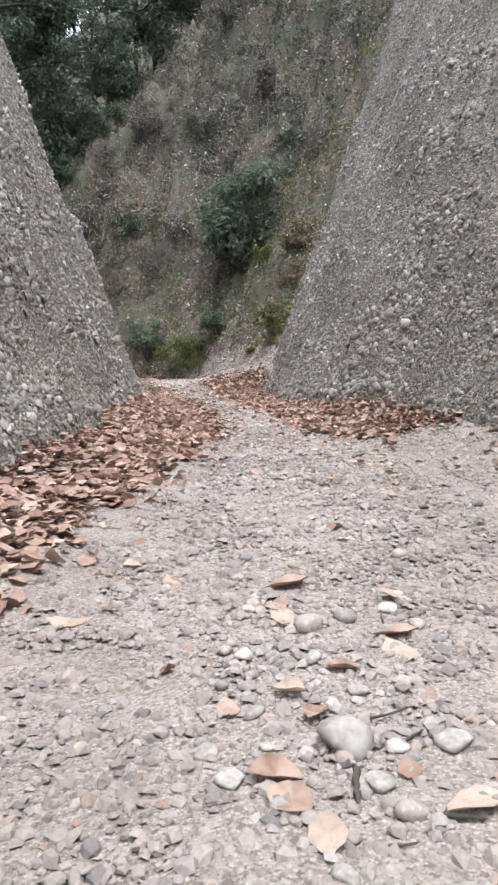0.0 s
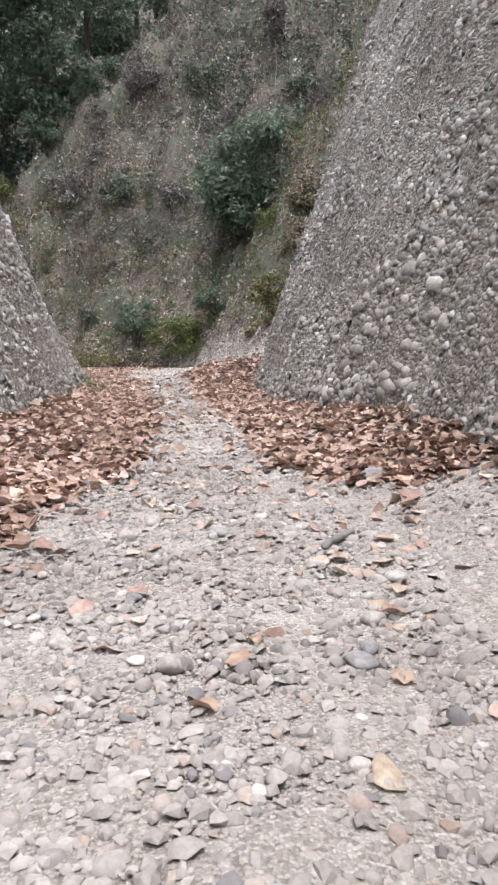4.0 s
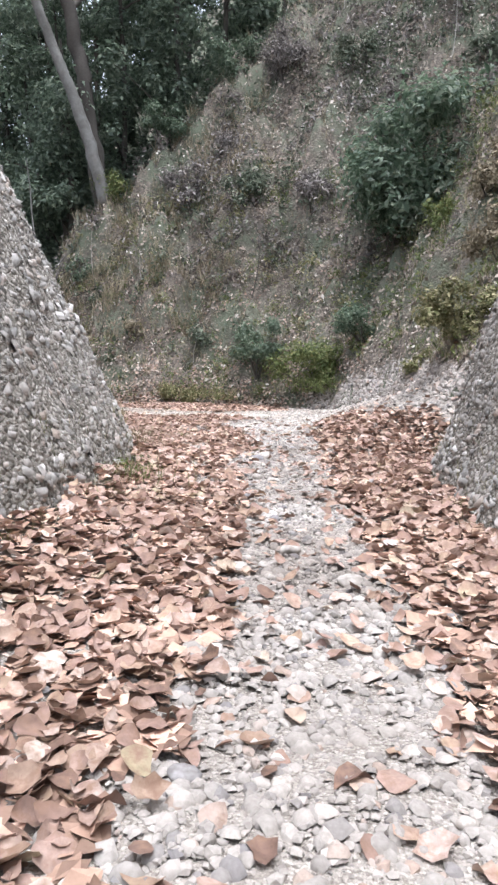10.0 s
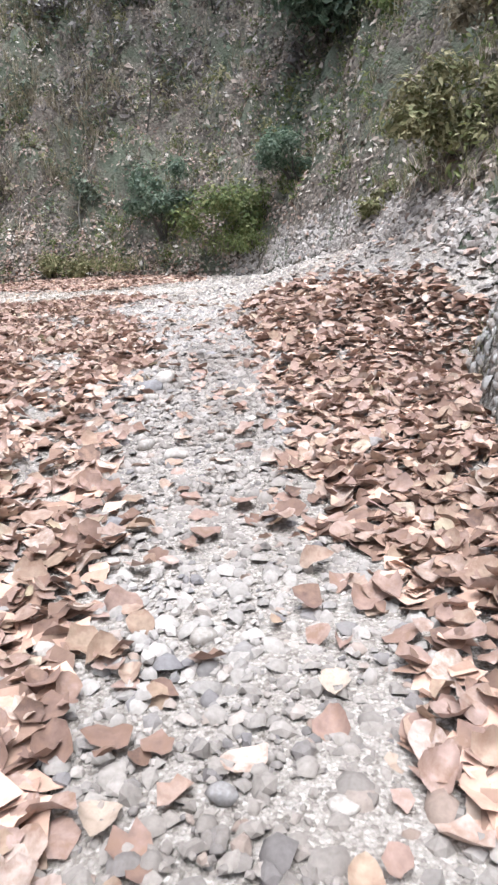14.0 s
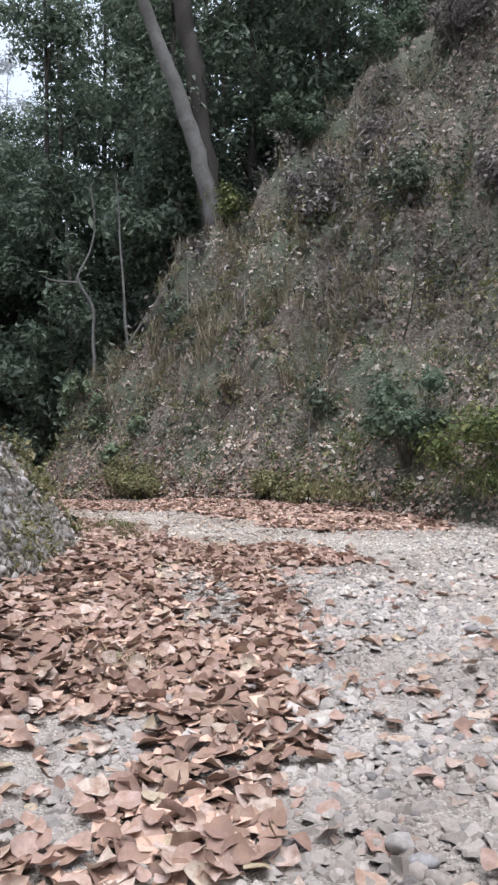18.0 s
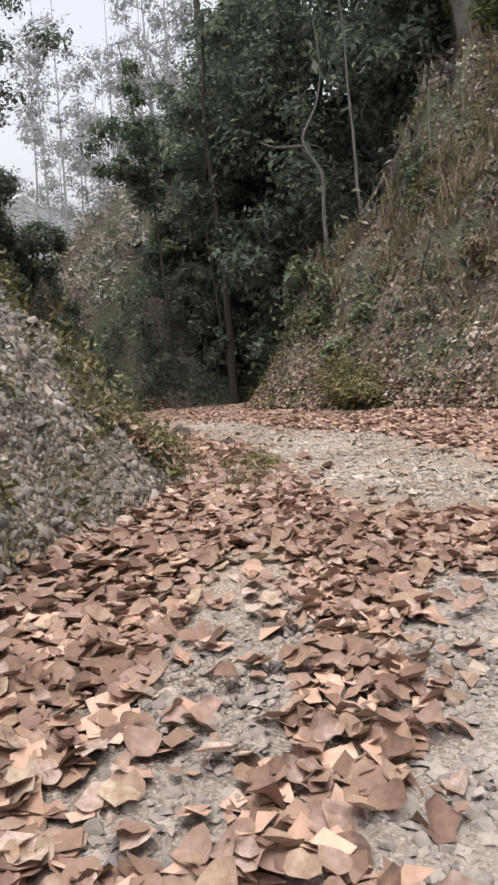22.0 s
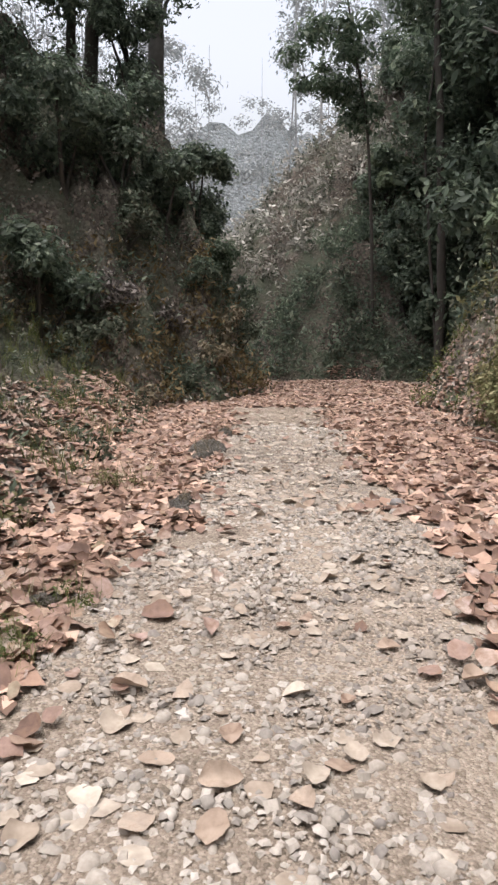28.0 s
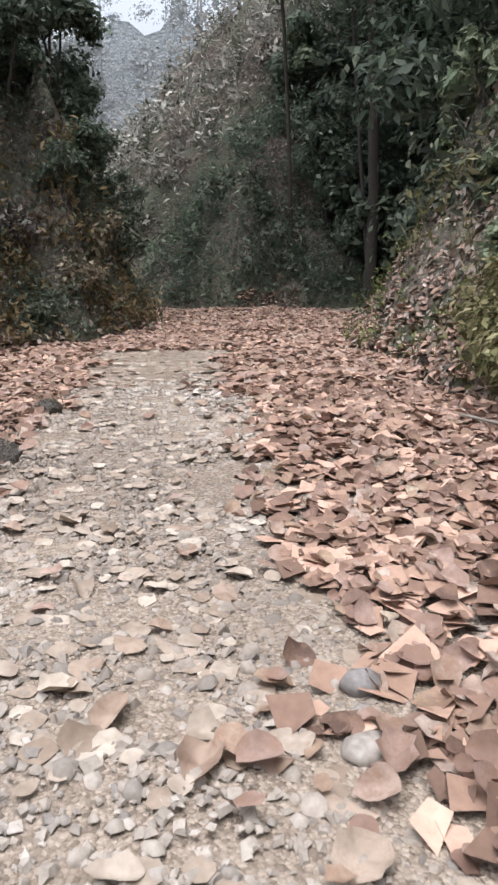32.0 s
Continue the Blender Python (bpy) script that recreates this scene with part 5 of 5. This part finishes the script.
KNOWN_STONES = ((1.72, 10.8, 0.14, 1, 0), (0.13, 9.67, 0.07, 0, 0), (0.43, 9.6, 0.05, 3, 0), (0.99, 9.52, 0.045, 1, 0), (0.04, 9.23, 0.06, 4, 0), (-1.3, 13.7, 0.07, 0, 0), (-0.5, 14.15, 0.07, 3, 0), (0.19, 12.8, 0.06, 1, 0), (-0.64, 17.27, 0.1, 3, 0),
                (0.08, 17.63, 0.085, 0, 0), (-0.93, 16.8, 0.09, 5, 0), (-0.12, 16.57, 0.1, 1, 0), (-0.76, 16.9, 0.06, 2, 0), (-0.93, 17.07, 0.05, 4, 0), (-1.12, 17.03, 0.06, 0, 0), (-1.37, 20.47, 0.09, 3, 0), (-1.9, 22.6, 0.1, 4, 0), (-1.95, 22.24, 0.11, 0, 0),
                (-1.72, 22.5, 0.06, 1, 0), (-1.98, 26.57, 0.08, 3, 0), (-2.45, 24.56, 0.08, 5, 0), (-3.15, 26.24, 0.07, 0, 0), (-3.07, 26.58, 0.045, 1, 0), (-2.92, 25.71, 0.07, 3, 0), (-4.76, 29.16, 0.07, 3, 0), (-5.02, 28.79, 0.08, 2, 0), (-8.9, 32.87, 0.07, 1, 0),
                (-8.98, 32.94, 0.06, 3, 0), (-9.12, 33.02, 0.06, 0, 0), (-5.6, 29.56, 0.09, 3, 0), (-5.12, 29.64, 0.08, 1, 0), (0.26, 3.43, 0.076, 4, 0), (0.45, 3.58, 0.062, 0, 0), (0.25, 3.06, 0.043, 2, 1), (0.41, 2.79, 0.054, 3, 1), (0.00, 2.65, 0.043, 2, 0),
                (-0.16, 2.41, 0.050, 5, 1), (-0.07, 2.23, 0.059, 3, 1), (0.38, 2.17, 0.056, 3, 1), (0.44, 2.01, 0.045, 4, 0), (0.68, 2.43, 0.081, 3, 1), (0.48, 2.39, 0.044, 1, 0), (0.52, 2.31, 0.031, 0, 0), (0.23, 1.76, 0.038, 2, 1), (0.05, 2.42, 0.032, 1, 0),
                (-0.12, 2.84, 0.032, 0, 0), (0.00, 2.91, 0.037, 5, 0), (0.14, 2.98, 0.037, 2, 0), (0.31, 2.38, 0.100, 0, 1), (0.83, 3.29, 0.042, 1, 0), (0.78, 3.47, 0.045, 0, 0), (-0.47, 4.17, 0.048, 0, 0), (1.52, 9.25, 0.062, 3, 0), (1.57, 8.51, 0.067, 2, 1),
                (1.41, 8.26, 0.043, 5, 1), (1.39, 7.95, 0.055, 4, 0), (1.33, 7.62, 0.045, 0, 0), (1.28, 7.50, 0.073, 3, 0), (1.19, 7.75, 0.027, 1, 1), (1.34, 8.29, 0.031, 2, 1), (1.04, 9.27, 0.055, 3, 0), (1.13, 9.57, 0.052, 1, 0), (0.98, 9.55, 0.044, 5, 1),
                (1.33, 10.01, 0.041, 0, 0))
for x, y, sz, k, tone in KNOWN_STONES:
    stone(float(x), float(y), sz, k, tone=tone, label="rounded pale river stone lying on the gravel" if sz < 0.09 else "large smooth grey stone half sunk in the gravel")
for _ in range(150):
    y = rng.uniform(3, 27)
    x = float(np.interp(y, [0, 5.5, 10.5, 15.5, 19, 23.5, 28], [0, 0.6, 0.3, -0.3, -0.7, -1.6, -3.4])) + rng.normal(0, 0.75)
    if land(np.array([x]), np.array([y]))[1][0] == 0:
        stone(x, y, float(rng.uniform(0.028, 0.062)), int(rng.integers(6)), "small rounded grey stone on the gravel track")


# single leaves that lie open on the track
def leaf_mesh(seed, cup):
    q = np.random.default_rng(seed)
    n = 9
    s = np.linspace(0, 1, n)
    w = np.sin(np.pi * s ** 0.85) ** 0.7 * 0.36 * (1 + 0.08 * np.sin(s * 19 + seed)) + 0.01
    cols = np.array([-1.0, -0.55, 0.0, 0.55, 1.0])
    v = []
    for i in range(n):
        for c in cols:
            ruffle = 0.035 * math.sin(7 * s[i] + 2.2 * c + seed) * abs(c)
            v.append((w[i] * c, s[i] - 0.5, cup * (abs(c) ** 1.6) * w[i] * 1.6 + 0.22 * q.uniform(0.5, 1) * (s[i] - 0.5) ** 2 + ruffle))
    f = [(i * 5 + j, i * 5 + j + 1, (i + 1) * 5 + j + 1, (i + 1) * 5 + j) for i in range(n - 1) for j in range(4)]
    return mesh_of("dead_leaf", v, f, DEADLEAF_ONE)


LEAF_MESHES = [leaf_mesh(k, c) for k, c in enumerate((0.1, 0.35, -0.15, 0.5, 0.2, -0.3))]


def dead_leaf(x, y, size, label):
    ob = new("dead_leaf", LEAF_MESHES[int(rng.integers(6))])
    z = float(land(np.array([x]), np.array([y]))[0][0])
    ob.matrix_world = pose(x, y, z + 0.016, rng.normal(0, 7), rng.normal(0, 7), rng.uniform(0, 360)) @ Matrix.Diagonal((size, size * rng.uniform(1.0, 1.2), size, 1))
    return tagged(ob, label, "leaf", "single leaves on the track")


KNOWN_LEAVES = ((-0.89, 3.58, 0.2), (-0.99, 4.14, 0.18), (-0.72, 4.58, 0.14), (-0.6, 2.44, 0.09), (0.19, 10.02, 0.15), (0.13, 8.93, 0.16), (0.25, 9, 0.14), (0.05, 12.66, 0.17), (0.63, 12.96, 0.14),
                (0.02, 16.66, 0.17), (-0.34, 16.55, 0.16), (-1.25, 22.01, 0.18), (-2.33, 21.99, 0.14), (-2.49, 24.13, 0.16), (-2.88, 23.87, 0.22), (-2.59, 26.1, 0.16), (-3.58, 26.07, 0.16), (-4.95, 29.67, 0.13),
                (-4.74, 29.66, 0.17), (-5.31, 29.38, 0.16), (-5.15, 30.68, 0.13), (-5.36, 30.41, 0.13), (-6.29, 30.37, 0.14), (-6.37, 30.65, 0.15), (-6.57, 30.5, 0.13), (-6.63, 30.78, 0.13), (-6.48, 30.82, 0.12),
                (-7.05, 30.52, 0.16), (-6.96, 30.7, 0.14), (-6.33, 31.04, 0.12), (-6.18, 30.84, 0.12), (-6.18, 30.56, 0.15), (-6.61, 31.78, 0.15), (-7.04, 31.66, 0.12), (-9, 32.5, 0.16), (-8.76, 32.73, 0.16),
                (-9, 32.78, 0.13), (-9.63, 32.55, 0.13), (-9.79, 32.95, 0.14), (-10.07, 32.72, 0.12), (-9.56, 32.4, 0.13), (-9.29, 32.39, 0.14), (-9.23, 33.27, 0.17), (-8.59, 32.65, 0.17), (0.20, 4.15, 0.32),
                (0.13, 3.79, 0.20), (0.16, 3.51, 0.21), (0.66, 3.35, 0.22), (0.64, 3.15, 0.24), (0.07, 2.21, 0.20), (0.11, 2.07, 0.19), (0.20, 1.92, 0.17), (0.64, 2.04, 0.21), (-0.09, 2.68, 0.15),
                (0.14, 2.77, 0.14), (0.23, 2.61, 0.14), (0.37, 2.97, 0.15), (-0.44, 4.32, 0.22), (0.75, 3.89, 0.23), (0.66, 2.74, 0.15), (1.30, 8.79, 0.12), (1.20, 8.76, 0.14), (1.29, 8.61, 0.12),
                (1.40, 8.58, 0.13), (1.45, 8.61, 0.12), (1.54, 8.72, 0.16), (1.69, 8.91, 0.20), (1.63, 9.67, 0.15), (1.81, 9.49, 0.15), (1.48, 8.00, 0.13), (1.43, 8.11, 0.13), (1.39, 9.74, 0.13),
                (1.57, 8.98, 0.17), (2.03, 10.33, 0.20), (1.90, 9.66, 0.17), (1.86, 9.82, 0.17), (1.83, 9.28, 0.16), (1.56, 8.29, 0.13), (1.47, 7.86, 0.11))
for x, y, sz in KNOWN_LEAVES:
    dead_leaf(float(x), float(y), sz * 0.85, "large curled tan fallen leaf lying flat on the gravel")
for _ in range(130):
    y = rng.uniform(11, 35)
    x = float(np.interp(y, [0, 5.5, 10.5, 15.5, 19, 23.5, 28, 30, 32, 35], [0, 0.6, 0.3, -0.3, -0.7, -1.6, -3.4, -4.6, -8, -14])) + rng.normal(0, 0.9)
    if land(np.array([x]), np.array([y]))[1][0] == 0:
        dead_leaf(x, y, float(rng.uniform(0.07, 0.14)), "curled tan fallen leaf on the gravel")


def stick(points, radius, mat, label):
    p = bent([(x, y, float(land(np.array([x]), np.array([y]))[0][0]) + dz) for x, y, dz in points], 5, radius * 0.15)
    girth = np.linspace(radius, radius * 0.6, len(p))
    girth[0], girth[-1] = radius * 0.05, radius * 0.05
    v, f = tube(p, girth, 8)
    return tagged(new("stick", mesh_of("stick", v, f, mat)), label, "stick")


stick([(1.225, 8.93, 0.03), (1.27, 9.02, 0.035), (1.35, 9.18, 0.035), (1.44, 9.38, 0.03)], 0.027, BARK, "broken grey branch lying on the gravel")
stick([(0.32, 2.24, 0.018), (0.31, 2.14, 0.018), (0.30, 2.04, 0.018)], 0.013, DARKBARK, "short brown stick under a stone")
stick([(0.36, 2.54, 0.018), (0.48, 2.60, 0.018), (0.60, 2.66, 0.018)], 0.006, DARKBARK, "thin dry twig on the gravel")
stick([(0.51, 2.41, 0.018), (0.55, 2.45, 0.018), (0.59, 2.49, 0.018)], 0.006, DARKBARK, "thin dry twig on the gravel")
stick([(0.52, 1.99, 0.018), (0.58, 1.98, 0.018), (0.65, 1.97, 0.018)], 0.01, DARKBARK, "short dark stick on the gravel")
stick([(0.35, 1.87, 0.018), (0.40, 1.87, 0.018), (0.44, 1.88, 0.018)], 0.005, DARKBARK, "thin dry twig on the gravel")
stick([(0.66, 3.77, 0.018), (0.64, 3.63, 0.018), (0.63, 3.50, 0.018)], 0.006, DARKBARK, "thin dry twig on the gravel")
stick([(-11.41, 35.42, 0.07), (-10.70, 35.48, 0.07), (-10.14, 35.69, 0.07)], 0.012, PALEBARK, "thin pale dry stick at the foot of the slope")


def clod(x, y, r):
    b = (x, y, float(ground_height(np.array([x]), np.array([y]))[0]))
    holder = tagged(new("earth_clod"), "dark clod of earth with grass on the road edge", "clod", "clods along the road edge")
    holder.location = b
    body = new("clod_body", CLODS[int(rng.integers(2))])
    body.parent = holder
    body.matrix_local = pose(0, 0, r * 0.2, 0, 0, rng.uniform(0, 360)) @ Matrix.Scale(r, 4)
    k = 24
    root = np.stack([rng.normal(0, r * 0.4, k), rng.normal(0, r * 0.4, k), np.full(k, r * 0.4)], -1)
    s = rng.uniform(0.5, 1.0, k) * r * 1.2
    v, f = strewn(BLADE3_V, BLADE3_F, root, turned(uneven(k, 0.4), rng.uniform(0, 6.28, k)), np.stack([s, s, s], -1))
    part("grass", v, f, STRAW, holder)


CLODS = []
for k in (11, 12):
    me = stone_mesh(k, 0.6)
    me.name = "clod_body"
    me.materials.clear()
    me.materials.append(CLAY)
    CLODS.append(me)
for x, y, sz in ((-12.0, 32.5, 0.2), (-11.6, 32.3, 0.13), (-9.6, 31.5, 0.12), (-9.85, 31.6, 0.09), (-8.0, 30.3, 0.12), (-13.4, 33.2, 0.14), (-20.3, 36.0, 0.14)):
    clod(x, y, sz)


def weed(name, x, y, wide, high, blades, mat, label):
    b = up(x, y)
    holder = tagged(new(name), label, "weed")
    holder.location = b
    root = np.stack([rng.normal(0, wide * 0.3, blades), rng.normal(0, wide * 0.3, blades), np.full(blades, -0.02)], -1)
    s = rng.uniform(0.45, 1.1, blades) * high
    v, f = strewn(BLADE3_V, BLADE3_F, root, turned(uneven(blades, 0.35), rng.uniform(0, 6.28, blades)), np.stack([s * 0.5, s, s], -1))
    part("grass", v, f, mat, holder)["kind"] = "stuff"
    c = clumps(0, 0, high * 0.35, wide * 0.4, high * 0.25, 5, wide * 0.12, wide * 0.22)
    v, f = leaf_cloud([q[:3] for q in c], [q[3] for q in c], int(blades * 1.5), high * 0.1)
    part("leaves", v, f, mat, holder)["kind"] = "stuff"


shrub("weed_bush", -7.6, 35.3, 1.1, 0.7, 1500, 0.075, OLIVE, "olive weedy bush at the foot of the slope", -0.12, category="weed", count=11)
shrub("weed_bush", -6.6, 35.0, 1.1, 0.7, 1500, 0.075, OLIVE, "olive weedy bush at the foot of the slope", -0.12, category="weed", count=11)
for x, y, wd, hi in ((-7.7, 29.4, 0.5, 0.22), (-7.1, 29.6, 0.45, 0.2), (-8.4, 29.9, 0.5, 0.25), (-7.4, 30.1, 0.35, 0.2), (-6.7, 29.2, 0.4, 0.18), (-10.5, 31.2, 0.5, 0.3)):
    weed("grass_clump", x, y, wd, hi, 130, GREENGRASS if wd < 0.5 else OLIVE, "low green weeds along the road edge")
weed("grass_clump", -7.6, 29.9, 0.6, 0.25, 160, GREENGRASS, "low green weeds on the road edge")
weed("grass_clump", -6.9, 29.3, 0.6, 0.25, 160, STRAW, "low dry weeds on the road edge")
weed("grass_clump", -2.4, 33.8, 2.2, 0.75, 300, GREENGRASS, "tall bright green grass beside the gravel ramp")
weed("grass_clump", -5.6, 34.9, 1.8, 0.6, 240, OLIVE, "olive grass at the foot of the hill")
weed("grass_clump", -2.5, 18.6, 0.8, 0.3, 160, GREENGRASS, "green weeds at the foot of the cliff")
weed("grass_clump", -3.5, 21.5, 0.8, 0.3, 160, STRAW, "dry weeds at the foot of the cliff")
weed("grass_clump", -3.9, 24.9, 0.35, 0.2, 70, GREENGRASS, "small green weed among fallen leaves")
weed("grass_clump", 0.19, 2.14, 0.14, 0.07, 40, GREENGRASS, "tiny green weed between the stones")
weed("grass_clump", 0.24, 1.84, 0.14, 0.06, 40, GREENGRASS, "tiny green weed between the stones")
weed("grass_clump", -7.9, 30.4, 0.35, 0.22, 80, GREENGRASS, "small green weed on the road edge")


# ---- single cobbles in the cliffs, the ones passed nearest ----
def single_cobbles(f, parent, index, x0, x1, y0, y1, z0, z1, count, small, large):
    made = 0
    while made < count:
        x, y = random_in(x0, x1, y0, y1, 400)
        z, which = land(x, y)
        rise = z - ground_height(x, y)
        n3 = slope_normal(f, x, y)
        for j in np.nonzero((which == index) & (rise > z0) & (rise < z1) & (rng.random(400) < 0.3 / n3[:, 2]))[0]:
            if made >= count:
                break
            r = float(small + (large - small) * rng.random() ** 1.8)
            ob = new("cobble", COBBLES[made % 6])
            frame3 = turned(n3[j:j + 1] + rng.normal(0, 0.1, (1, 3)), np.array([rng.normal(0, 0.4)]))[0]
            m = Matrix([[*frame3[k], 0] for k in range(3)] + [[0, 0, 0, 1]])
            ob.parent = parent
            ob.matrix_basis = Matrix.Translation(Vector((x[j], y[j], z[j])) - Vector(n3[j]) * (0.22 * r)) @ m @ Matrix.Scale(r, 4)
            made += 1


COBBLES = []
for k in range(6):
    bm = bmesh.new()
    bmesh.ops.create_icosphere(bm, subdivisions=2, radius=1.0)
    bmesh.ops.delete(bm, geom=[q for q in bm.verts if q.co.z < -0.45], context="VERTS")
    for q in bm.verts:
        q.co *= 1 + 0.3 * noise.noise(q.co * 1.5 + Vector((k * 5, 0, 0)))
        q.co = (q.co.x * 1.2, q.co.y * 0.9, q.co.z * 0.66)
    me = bpy.data.meshes.new("cobble")
    bm.to_mesh(me)
    bm.free()
    for q in me.polygons:
        q.use_smooth = True
    me.materials.append(COBBLE_ONE)
    COBBLES.append(me)
single_cobbles(cliff_right_height, cliff_right, 2, 1.5, 3.1, 12.2, 15.0, 0.12, 1.7, 130, 0.05, 0.115)
single_cobbles(cliff_right_height, cliff_right, 2, 1.7, 4.0, 9.0, 13.2, 0.1, 2.8, 110, 0.025, 0.055)
single_cobbles(cliff_right_height, cliff_right, 2, 0.4, 2.4, 14.5, 22.5, 0.1, 2.5, 110, 0.025, 0.055)
single_cobbles(cliff_left_height, cliff_left, 1, -4.5, -2, 8, 22, 0.1, 2.2, 180, 0.025, 0.065)
single_cobbles(cliff_left_height, cliff_left, 1, -7.0, -3.5, 22, 26.5, 0.3, 2.6, 80, 0.03, 0.08)
